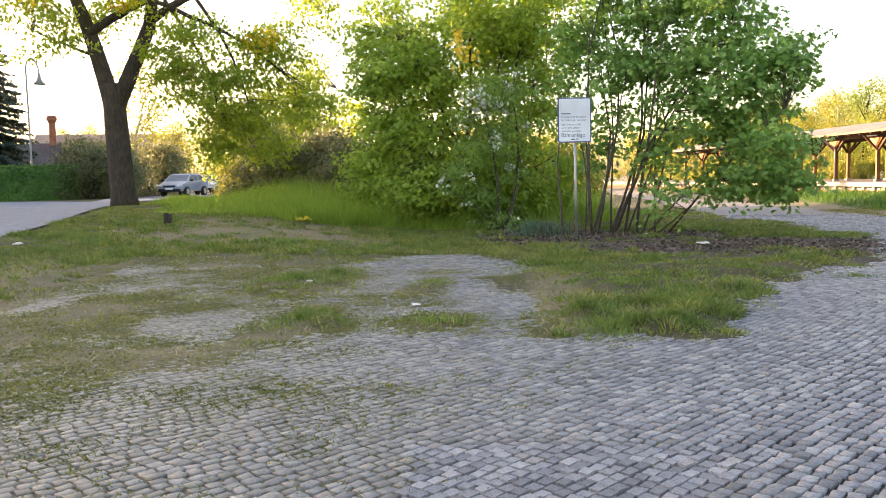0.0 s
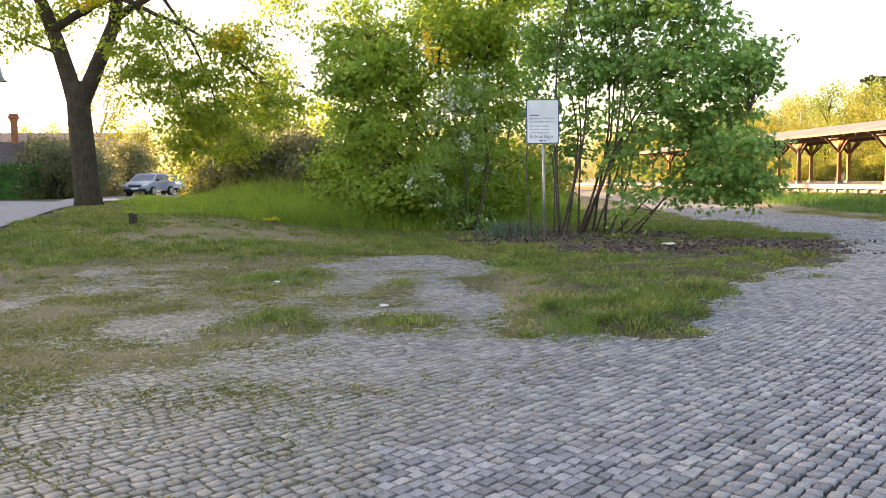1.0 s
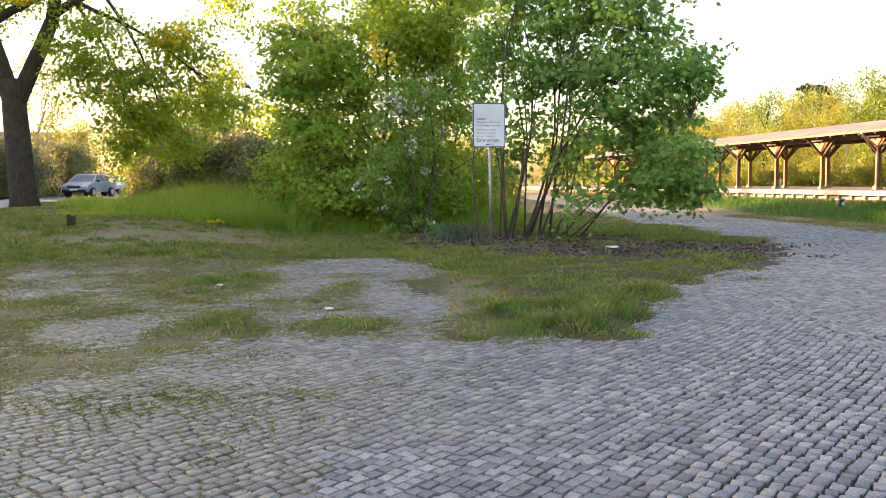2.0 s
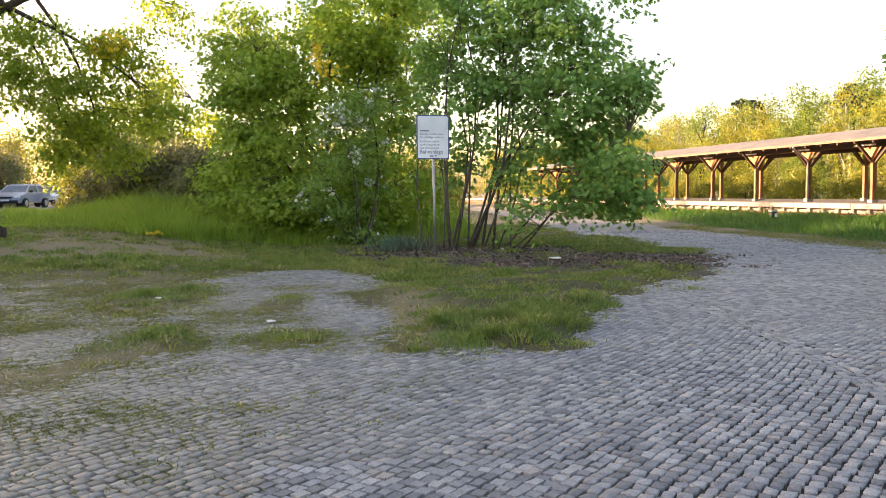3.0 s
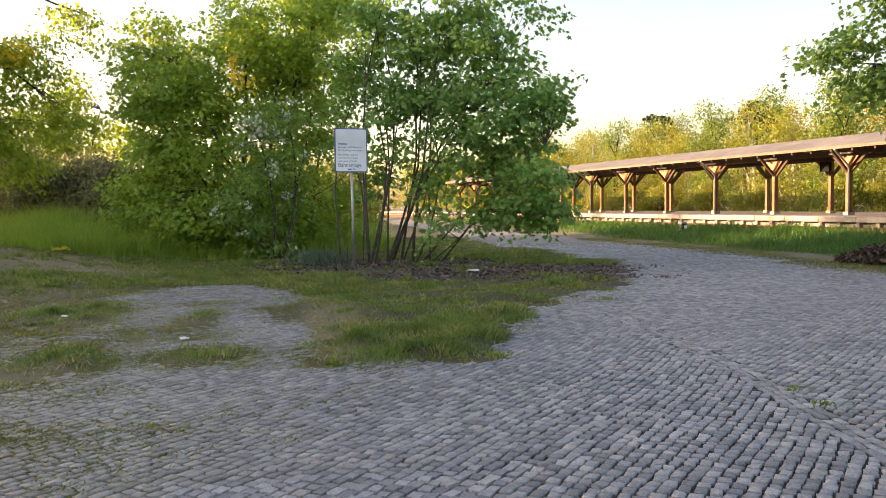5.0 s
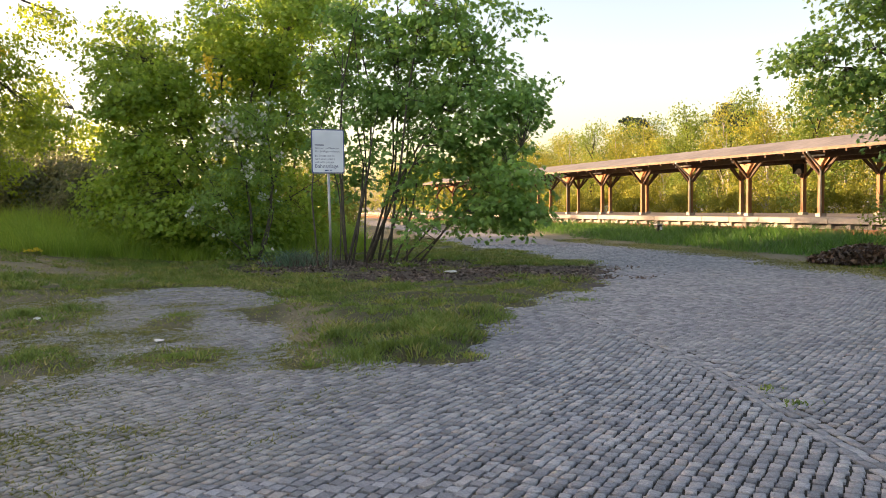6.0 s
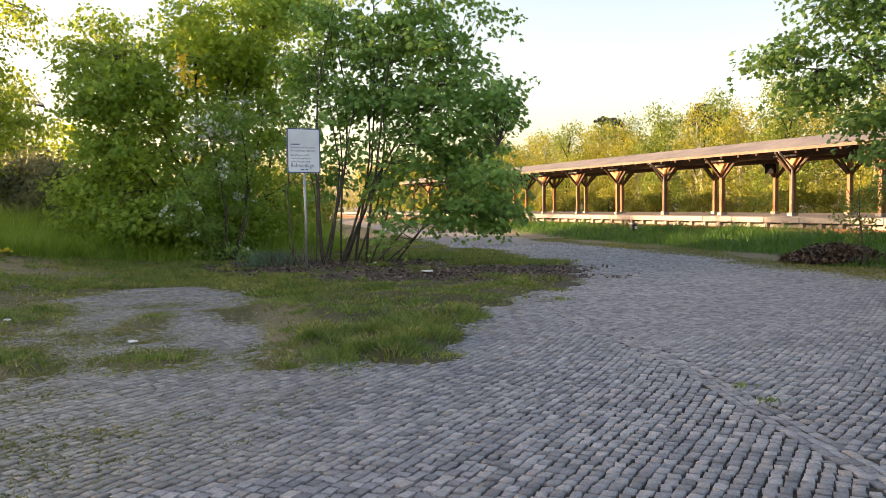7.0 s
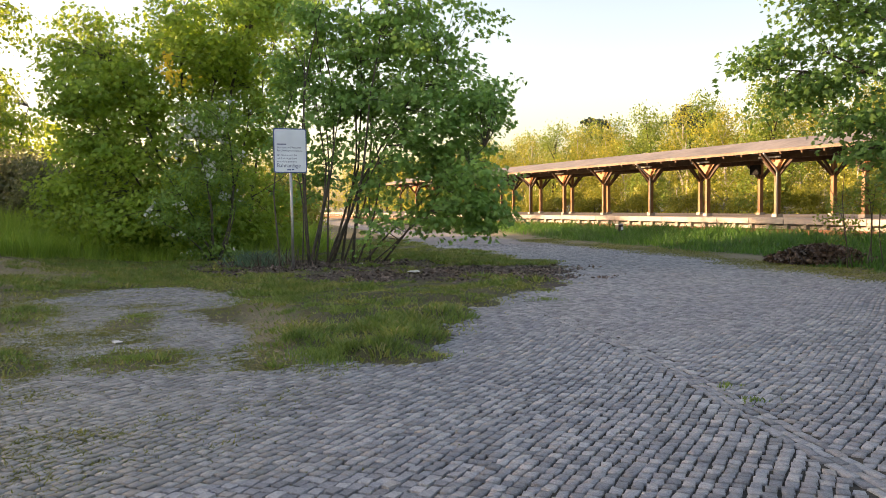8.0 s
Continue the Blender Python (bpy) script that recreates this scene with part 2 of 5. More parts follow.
M["grass"] = leafy("grass_blade", [(0.0, (0.125, 0.175, 0.04)), (0.5, (0.2, 0.25, 0.06)), (0.85, (0.32, 0.31, 0.1)), (1.0, (0.5, 0.41, 0.22))], (0.38, 0.43, 0.09), 0.38, tint=1.6)
M["moss"] = leafy("joint_moss", [(0.0, (0.11, 0.13, 0.02)), (0.6, (0.19, 0.2, 0.035)), (1.0, (0.32, 0.28, 0.1))], (0.28, 0.3, 0.05), 0.25, tint=1.6)
M["tuft"] = leafy("lush_grass_blade", [(0.0, (0.08, 0.15, 0.035)), (0.6, (0.14, 0.225, 0.055)), (1.0, (0.24, 0.31, 0.085))], (0.34, 0.46, 0.08), 0.4, tint=1.6)
M["dry"] = leafy("dry_straw", [(0.0, (0.25, 0.2, 0.12)), (1.0, (0.48, 0.4, 0.26))], (0.4, 0.3, 0.18), 0.2)
M["tall_grass"] = leafy("tall_grass_blade", [(0.0, (0.15, 0.28, 0.04)), (0.6, (0.24, 0.4, 0.06)), (1.0, (0.4, 0.5, 0.1))], (0.5, 0.68, 0.08), 0.45, tint=1.1)
# darker than the other grass: shade over the verge put into the colour
M["verge"] = leafy("shaded_verge_blade", [(0.0, (0.03, 0.1, 0.02)), (0.6, (0.06, 0.17, 0.03)), (1.0, (0.12, 0.24, 0.045))], (0.16, 0.34, 0.04), 0.35, tint=0.8)
M["bluegrass"] = leafy("blue_leaf_blade", [(0.0, (0.1, 0.19, 0.12)), (1.0, (0.2, 0.32, 0.21))], (0.2, 0.32, 0.16), 0.25, 0.5)
M["yellow"] = leafy("yellow_petal", [(0.0, (0.7, 0.5, 0.02)), (1.0, (0.8, 0.62, 0.04))], (0.8, 0.6, 0.05), 0.3)
M["bark"] = plain("bark", (0.04, 0.03, 0.022), (0.1, 0.078, 0.058), 0.95, 0, 14, 0.8, (1, 1, 0.25), bd=0.03)
M["twig"] = plain("twig_bark", (0.06, 0.052, 0.042), (0.15, 0.13, 0.1), 0.9, 0, 10, 0.2)
M["birch"] = plain("pale_bark", (0.25, 0.24, 0.2), (0.5, 0.47, 0.4), 0.9, 0, 6, 0.2)
M["dead"] = leafy("dead_leaf", [(0.0, (0.06, 0.045, 0.038)), (0.6, (0.16, 0.12, 0.1)), (1.0, (0.32, 0.26, 0.23))], (0.14, 0.09, 0.06), 0.1, 0.8)
M["chips"] = leafy("wood_chip", [(0.0, (0.04, 0.024, 0.017)), (0.7, (0.12, 0.072, 0.05)), (1.0, (0.22, 0.145, 0.105))], (0.06, 0.04, 0.03), 0.05)
M["timber"] = plain("oiled_timber", (0.16, 0.075, 0.03), (0.3, 0.15, 0.06), 0.6, 0, 6, 0.15, (1, 1, 0.2))
M["fascia"] = plain("faded_boards", (0.13, 0.085, 0.055), (0.22, 0.15, 0.1), 0.7, 0, 5, 0.15)
M["orange_timber"] = plain("varnished_boards", (0.38, 0.12, 0.025), (0.52, 0.19, 0.045), 0.5, 0, 6, 0.15, (6, 6, 0.4))
M["dark_timber"] = plain("dark_timber", (0.05, 0.026, 0.014), (0.1, 0.055, 0.03), 0.7, 0, 6, 0.15)
M["roof"] = plain("roofing_felt", (0.17, 0.155, 0.15), (0.26, 0.24, 0.23), 0.85, 0, 2.5, 0.2)
M["concrete"] = plain("platform_concrete", (0.32, 0.29, 0.26), (0.46, 0.42, 0.38), 0.85, 0, 3, 0.15)
M["concrete_dark"] = plain("old_concrete", (0.18, 0.16, 0.15), (0.28, 0.25, 0.23), 0.9, 0, 3, 0.2)
M["rust"] = plain("rusty_rail", (0.11, 0.045, 0.025), (0.2, 0.09, 0.05), 0.8, 0.3, 8, 0.1)
M["steel"] = plain("galvanised_steel", (0.33, 0.34, 0.36), (0.48, 0.49, 0.5), 0.45, 0.7, 12, 0.05)
M["sign_white"] = plain("sign_white", (0.83, 0.89, 0.98), (0.87, 0.92, 0.99), 0.4, 0, 5, 0.0)
M["sign_blue"] = plain("sign_blue", (0.05, 0.09, 0.25), (0.07, 0.12, 0.3), 0.4, 0, 5, 0.0)
M["sign_ink"] = plain("sign_ink", (0.16, 0.18, 0.3), (0.2, 0.22, 0.34), 0.5, 0, 5, 0.0)
M["sign_back"] = plain("grey_paint", (0.25, 0.26, 0.28), (0.33, 0.34, 0.36), 0.5, 0.2, 5, 0.0)
M["litter"] = plain("crumpled_paper", (0.68, 0.68, 0.66), (0.85, 0.85, 0.84), 0.7, 0, 20, 0.3)
M["asphalt"] = plain("asphalt", (0.2, 0.215, 0.26), (0.28, 0.295, 0.345), 0.75, 0, 40, 0.15)
M["asphalt"].node_tree.nodes["Principled BSDF"].inputs["Specular IOR Level"].default_value = 0.3
M["lane_paint"] = plain("road_paint", (0.45, 0.45, 0.45), (0.7, 0.7, 0.7), 0.7, 0, 12, 0.1)
M["brick"] = plain("chimney_brick", (0.28, 0.1, 0.06), (0.4, 0.17, 0.1), 0.85, 0, 5, 0.2)
M["tan_tiles"] = plain("faded_clay_tiles", (0.3, 0.2, 0.15), (0.42, 0.3, 0.23), 0.8, 0, 4, 0.3)
M["tiles"] = plain("dark_roof_tiles", (0.06, 0.05, 0.05), (0.12, 0.1, 0.1), 0.7, 0, 4, 0.3)
M["render_white"] = plain("house_render", (0.6, 0.57, 0.52), (0.75, 0.72, 0.66), 0.85, 0, 2, 0.1)
M["dark_wood"] = plain("weathered_post", (0.035, 0.028, 0.022), (0.075, 0.06, 0.05), 0.85, 0, 12, 0.4)
M["black"] = plain("black_plastic", (0.012, 0.012, 0.013), (0.025, 0.025, 0.027), 0.75, 0, 10, 0.0)
# near-black: the roof's shade on the display is put into its colour
M["display"] = plain("shade_dark_display", (0.004, 0.004, 0.004), (0.007, 0.007, 0.008), 1.0, 0, 10, 0.0)
M["rubber"] = plain("tyre_rubber", (0.015, 0.015, 0.015), (0.03, 0.03, 0.03), 0.85, 0, 20, 0.1)
M["silver"] = plain("silver_car_paint", (0.4, 0.46, 0.56), (0.48, 0.54, 0.64), 0.25, 0.4, 3, 0.0)
M["white_paint"] = plain("white_car_paint", (0.62, 0.64, 0.66), (0.72, 0.74, 0.76), 0.3, 0.2, 3, 0.0)
M["car_glass"] = plain("tinted_glass", (0.1, 0.13, 0.16), (0.14, 0.17, 0.2), 0.08, 0, 3, 0.0)
M["lamp_glass"] = plain("headlamp_glass", (0.7, 0.72, 0.75), (0.85, 0.86, 0.88), 0.1, 0.3, 3, 0.0)
M["red"] = plain("red_paint", (0.35, 0.03, 0.02), (0.5, 0.06, 0.04), 0.5, 0, 4, 0.0)
M["lamp_post"] = plain("grey_green_enamel", (0.2, 0.22, 0.2), (0.32, 0.34, 0.31), 0.5, 0.3, 6, 0.0)
M["gravel"] = plain("ballast", (0.1, 0.085, 0.075), (0.3, 0.26, 0.23), 0.95, 0, 30, 0.9, bd=0.03)


def ground_material():
    m, n, l, b = material("ground")
    fine = noise_tex(n, l, 38, 8, 0.7)
    mid = noise_tex(n, l, 4.5, 6, 0.65)
    wide = noise_tex(n, l, 0.5, 4, 0.6)
    bed = ramp(n, l, fine, [(0.3, (0.03, 0.027, 0.023)), (0.7, (0.095, 0.086, 0.068))])
    sand = ramp(n, l, fine, [(0.28, (0.2, 0.165, 0.1)), (0.72, (0.44, 0.37, 0.24))])
    turf = ramp(n, l, fine, [(0.25, (0.035, 0.038, 0.016)), (0.5, (0.075, 0.075, 0.03)), (0.8, (0.2, 0.165, 0.1))])
    earth = ramp(n, l, fine, [(0.3, (0.03, 0.022, 0.017)), (0.7, (0.11, 0.08, 0.062))])
    g, s, e = attribute(n, "green"), attribute(n, "straw"), attribute(n, "mulch")
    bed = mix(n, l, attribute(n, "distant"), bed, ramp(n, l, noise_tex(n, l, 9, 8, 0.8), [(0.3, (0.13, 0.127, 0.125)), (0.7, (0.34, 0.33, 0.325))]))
    c = mix(n, l, s, bed, sand)
    gg = n.new("ShaderNodeMath")
    gg.operation = "MULTIPLY_ADD"
    l.new(mid, gg.inputs[0])
    gg.inputs[1].default_value = 0.7
    l.new(g, gg.inputs[2])
    gm = ramp(n, l, gg.outputs[0], [(0.62, (0, 0, 0)), (0.95, (1, 1, 1))])
    sc = n.new("ShaderNodeMath")
    sc.operation = "MULTIPLY"
    l.new(s, sc.inputs[0])
    sc.inputs[1].default_value = 0.55
    t2 = mix(n, l, sc.outputs[0], turf, sand)
    c = mix(n, l, gm, c, t2)
    c = mix(n, l, e, c, earth)
    shade = ramp(n, l, wide, [(0.3, (0.8, 0.8, 0.8)), (0.7, (1.12, 1.1, 1.05))])
    l.new(mix(n, l, 1.0, c, shade, "MULTIPLY"), b.inputs["Base Color"])
    b.inputs["Roughness"].default_value = 0.95
    bump(n, l, fine, 0.6, 0.02, b)
    return m


def stone_material():
    m, n, l, b = material("granite_sett")
    geo = n.new("ShaderNodeNewGeometry")
    oi = n.new("ShaderNodeObjectInfo")
    add = n.new("ShaderNodeMath")
    l.new(geo.outputs["Random Per Island"], add.inputs[0])
    l.new(oi.outputs["Random"], add.inputs[1])
    fr = n.new("ShaderNodeMath")
    fr.operation = "FRACT"
    l.new(add.outputs[0], fr.inputs[0])
    base = ramp(n, l, fr.outputs[0], [(0.0, (0.19, 0.2, 0.222)), (0.3, (0.27, 0.282, 0.31)), (0.65, (0.35, 0.362, 0.39)), (0.93, (0.47, 0.48, 0.5)), (1.0, (0.38, 0.35, 0.335))])
    fine = noise_tex(n, l, 60, 8, 0.75)
    speck = ramp(n, l, fine, [(0.32, (0.5, 0.5, 0.52)), (0.55, (1.0, 1.0, 1.0)), (0.72, (1.35, 1.35, 1.33))])
    wide = noise_tex(n, l, 0.8, 5, 0.6)
    dust = ramp(n, l, wide, [(0.35, (0.84, 0.83, 0.84)), (0.7, (1.06, 1.04, 1.0))])
    c = mix(n, l, 1.0, base, speck, "MULTIPLY")
    c = mix(n, l, 1.0, c, dust, "MULTIPLY")
    st = attribute(n, "straw")
    sm = n.new("ShaderNodeMath")
    sm.operation = "MULTIPLY"
    l.new(st, sm.inputs[0])
    l.new(ramp(n, l, fine, [(0.35, (1, 1, 1)), (0.7, (0.35, 0.35, 0.35))]), sm.inputs[1])
    c = mix(n, l, sm.outputs[0], c, (0.27, 0.235, 0.15))
    l.new(c, b.inputs["Base Color"])
    b.inputs["Roughness"].default_value = 0.5
    bump(n, l, fine, 0.6, 0.012, b)
    return m


M["ground"] = ground_material()
M["stone"] = stone_material()

# ---- ground ----
def graded(lo, hi, step, far, grow=1.22):
    mid = list(np.arange(lo, hi + step / 2, step))
    a, d = [mid[0]], step
    while a[0] > -far:
        d *= grow
        a.insert(0, a[0] - d)
    b, d = [mid[-1]], step
    while b[-1] < far:
        d *= grow
        b.append(b[-1] + d)
    return np.array(a[:-1] + mid + b[1:])


def set_attr(me, name, values):
    at = me.attributes.new(name, "FLOAT", "POINT")
    at.data.foreach_set("value", np.asarray(values, np.float32))


def build_ground():
    xs, ys = graded(-13, 16, 0.18, 2500), graded(2.4, 28, 0.18, 2500)
    X, Y = np.meshgrid(xs, ys)
    x, y = X.ravel(), Y.ravel()
    g, m_, s = green(x, y), mulch(x, y), straw(x, y)
    near = np.hypot(x, y) < 60
    z = height(x, y) + np.where(near, 0.02 * lump(x, y) * sstep(5, 12, np.hypot(x, y)) * g, 0) + np.where(near, 0.03 * g + 0.02 * m_, 0)
    # the bed of the street lies lower than its surface
    z = z - 0.09 * sstep(0.3, 1.0, signed(ROAD, x, y))
    nx, ny = len(xs), len(ys)
    idx = np.arange(nx * ny).reshape(ny, nx)
    f = np.stack([idx[:-1, :-1], idx[:-1, 1:], idx[1:, 1:], idx[1:, :-1]], -1).reshape(-1, 4)
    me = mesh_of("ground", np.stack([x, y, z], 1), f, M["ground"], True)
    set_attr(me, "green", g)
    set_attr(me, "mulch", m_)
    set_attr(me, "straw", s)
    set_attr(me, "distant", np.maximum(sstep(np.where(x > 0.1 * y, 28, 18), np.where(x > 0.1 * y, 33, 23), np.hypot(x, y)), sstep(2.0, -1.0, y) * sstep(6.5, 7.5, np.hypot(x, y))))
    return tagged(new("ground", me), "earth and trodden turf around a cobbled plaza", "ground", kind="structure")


build_ground()


def loft(near, far, nl, nw, mat, lift):
    def along(c, k):
        d = [0]
        for a, b in zip(c, c[1:]):
            d.append(d[-1] + math.dist(a, b))
        return np.stack([np.interp(np.linspace(0, d[-1], k), d, [q[i] for q in c]) for i in (0, 1)], 1)
    a, b = along(near, nl), along(far, nl)
    w = np.linspace(0, 1, nw)[None, :, None]
    P = (a[:, None] * (1 - w) + b[:, None] * w).reshape(-1, 2)
    z = height(P[:, 0], P[:, 1]) + lift
    idx = np.arange(nl * nw).reshape(nl, nw)
    f = np.stack([idx[:-1, :-1], idx[1:, :-1], idx[1:, 1:], idx[:-1, 1:]], -1).reshape(-1, 4)
    return mesh_of("road", np.column_stack([P, z]), f, mat, True)


tagged(new("road", loft([(-13.5, 2), (-12, 12), (-11.8, 18.2), (-12.5, 22), (-14.9, 29.9), (-17.3, 36.5)], [(-45, 5), (-43, 20), (-40, 30), (-36, 43), (-26, 43.5), (-18.2, 37)], 60, 40, M["asphalt"], 0.062)), "grey asphalt street with worn markings", "road", kind="structure")
tagged(new("road", loft([(-17, 36), (-17.5, 50), (-18, 72)], [(-19.5, 37), (-25, 50), (-27, 72)], 40, 12, M["asphalt"], 0.066)), "grey asphalt side street behind tall grass", "road", kind="structure")


def lane_mark(x, y, length, rz):
    bm = bmesh.new()
    box(bm, 0, 0, 0, 0.14, length, 0.006)
    ob = part("lane_mark", bm, M["lane_paint"], None)
    ob.matrix_world = pose(x, y, float(height(x, y)) + 0.071, 0, 0, rz)
    tagged(ob, "worn white dash painted on the asphalt", "road marking", "lane marks", "structure")


lane_mark(-17.5, 28.5, 2.5, 60)
lane_mark(-14.3, 21.0, 2.2, 60)


# ---- leaves, stems and trees ----
HALF = [(0, 0.05), (0.38, 0.0), (0.27, 0.24), (0.6, 0.52), (0.27, 0.56), (0, 1.0)]
MAPLE_LEAF = np.array([(x, y) for x, y in HALF] + [(-x, y) for x, y in HALF[1:-1]])
MAPLE_FACES = [(0, 1, 2, 3, 4, 5), (0, 5, 9, 8, 7, 6)]
OVAL_LEAF = np.array([(0, 0), (0.34, 0.42), (0, 1.0), (-0.34, 0.42)])
OVAL_FACES = [(0, 1, 2), (0, 2, 3)]
CLUMP_LEAF = np.array([(0, 0), (0.5, 0.25), (0.3, 0.8), (0, 1.0), (-0.45, 0.7), (-0.4, 0.15)])
CLUMP_FACES = [(0, 1, 2, 3), (0, 3, 4, 5)]


def leaf_mesh(name, pos, nrm, size, mat, shape=OVAL_LEAF, faces=OVAL_FACES, fold=0.25, hang=None, g=rng):
    """Many leaves in one mesh: each turned about its own normal, folded along its rib."""
    pos, nrm = np.asarray(pos, float), np.asarray(nrm, float)
    k, n = len(shape), len(pos)
    nrm = nrm / np.maximum(np.linalg.norm(nrm, axis=1, keepdims=True), 1e-6)
    r = g.normal(size=(n, 3)) if hang is None else np.asarray(hang) + 0.5 * g.normal(size=(n, 3))
    v = r - nrm * np.sum(r * nrm, 1, keepdims=True)
    v /= np.maximum(np.linalg.norm(v, axis=1, keepdims=True), 1e-6)
    u = np.cross(v, nrm)
    s = np.asarray(size)[:, None, None]
    P = pos[:, None] + s * (shape[None, :, 0:1] * u[:, None] + (shape[None, :, 1:2] - 0.4) * v[:, None] - fold * np.abs(shape[None, :, 0:1]) * nrm[:, None])
    me = bpy.data.meshes.new(name)
    fl = [np.array(f) for f in faces]
    off = (np.arange(n) * k)[:, None]
    loops = np.concatenate([f[None] + off for f in fl], 1).ravel()
    tot = np.tile([len(f) for f in fl], n)
    me.vertices.add(n * k)
    me.vertices.foreach_set("co", P.reshape(-1))
    me.loops.add(len(loops))
    me.loops.foreach_set("vertex_index", loops.astype(np.int32))
    me.polygons.add(len(tot))
    me.polygons.foreach_set("loop_start", np.concatenate([[0], np.cumsum(tot)[:-1]]).astype(np.int32))
    me.materials.append(mat)
    me.update(calc_edges=True)
    me.validate()
    return me


def stem_path(a, b, bow, steps, g):
    a, b = np.array(a, float), np.array(b, float)
    k = np.linspace(0, 1, steps)[:, None]
    side = g.normal(size=3) * np.array([1, 1, 0.3])
    pts = a + (b - a) * k + np.sin(k * math.pi) * side * bow + np.array([0, 0, 1]) * np.sin(k * math.pi) * bow * 0.4
    return pts + g.normal(size=pts.shape) * (0.015 if bow > 0.1 else 0.004) * np.linalg.norm(b - a) * np.minimum(k, 0.5) * np.minimum(1 - k + 0.1, 1)


def spray_points(blob_list, g, spread, per, droop, depth=None, thick=0.2):
    """Leaf places and normals, spray by spray, and the sprays' middles."""
    mids, pos, nrm = [], [], []
    for cx, cy, cz, rx, rz, n in blob_list:
        ry = rx * 0.8 if depth is None else depth
        for _ in range(n):
            d = g.normal(size=3)
            d /= np.linalg.norm(d)
            q = g.random() ** 0.42
            off = d * q * np.array([rx, ry, rz])
            mid = np.array([cx, cy, cz]) + off
            mids.append(mid)
            out = np.array([d[0], d[1], 0.15])
            m = max(3, int(per * (0.6 + 0.8 * g.random())))
            a = g.random(m) * 2 * math.pi
            rr = spread * np.sqrt(g.random(m)) * (0.7 + 0.6 * g.random())
            p = mid + np.stack([rr * np.cos(a), rr * np.sin(a), thick * spread * g.normal(size=m) - droop * rr * rr / spread], 1)
            pos.append(p)
            radial = np.stack([np.cos(a), np.sin(a), np.zeros(m)], 1) * (rr / spread)[:, None]
            nrm.append(np.array([0, 0, 0.5]) + out * 0.55 + radial * 0.4 + g.normal(size=(m, 3)) * 0.55)
    return np.array(mids), np.concatenate(pos), np.concatenate(nrm)


def tree(name, base, stems, blob_list, mat, bark, label, leaf=0.17, shape=MAPLE_LEAF, faces=MAPLE_FACES, spread=0.42, per=16, droop=0.35, seed=1, twig=0.012, category="tree", group="", fold=0.25, extra=None, depth=None, thick=0.2, single=True):
    """A tree or bush: tapered stems (base, tip, radius), twigs to every spray, and a crown of single leaves."""
    g = np.random.default_rng(seed)
    top = empty(name, base, label, category, group)
    b = np.array(base, float)
    mids, pos, nrm = spray_points(blob_list, g, spread, per, droop, depth, thick)
    anchors, bag = [], Bag()
    for a, t, r0, r1 in stems:
        pts = stem_path(a, t, (0.06 if r0 < 0.2 else 0.012) * math.dist(a, t), 9, g)
        rad = np.linspace(r0, r1, 9)
        rad[0] *= 1.25 if not anchors else 1.0
        v, f = tube([Vector(p - b) for p in pts], rad, 5 if not single else 10 if r0 > 0.05 else 6)
        if single:
            part("trunk" if not anchors else "limb", mesh_of(name + "_limb", v, f, bark, True), bark, top)
        else:
            bag.add(v, f)
        anchors.extend([(p, rr) for p, rr in zip(pts[3:], rad[3:])])
    if not single:
        part("trunk", bag.mesh(name + "_trunk", bark, True), bark, top)
    A = np.array([p for p, _ in anchors])
    bag = Bag()
    for m in (mids if single else mids[::5]):
        cost = np.linalg.norm(A - m, axis=1) + np.where(A[:, 2] > m[2] + 0.2, 0.4 * (A[:, 2] - m[2]), 0)
        i = int(np.argmin(cost))
        L = np.linalg.norm(A[i] - m)
        if L > 2.6 and single:
            continue
        pts = stem_path(A[i], m, 0.1 * L, 5, g)
        r = min(twig * (0.6 + 0.5 * L), anchors[i][1] * 0.8)
        v, f = tube([Vector(p - b) for p in pts], np.linspace(r, r * 0.35, 5), 4, False)
        bag.add(v, f)
    part("twig_mass", bag.mesh(name + "_twigs", M["twig"], True), M["twig"], top)["kind"] = "stuff"
    size = leaf * (0.65 + 0.6 * g.random(len(pos)))
    hang = nrm * np.array([1, 1, 0]) + np.array([0, 0, -0.5])
    keep = np.ones(len(pos), bool)
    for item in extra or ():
        if item[1] == M["sunlit_gold"]:
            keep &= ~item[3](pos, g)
    part("crown", leaf_mesh(name + "_crown", pos[keep] - b, nrm[keep], size[keep], mat, shape, faces, fold, hang[keep], g), mat, top)
    if extra:
        for pname, pmat, plabel, pick, psize, pshape, pfaces in extra:
            sel = pick(pos, g)
            part(pname, leaf_mesh(name + "_" + pname, pos[sel] - b + g.normal(size=(sel.sum(), 3)) * 0.05, nrm[sel] + g.normal(size=(sel.sum(), 3)) * 0.5, psize * (0.6 + 0.7 * g.random(sel.sum())), pmat, pshape, pfaces, 0.1, None, g), pmat, top, plabel)
    return top


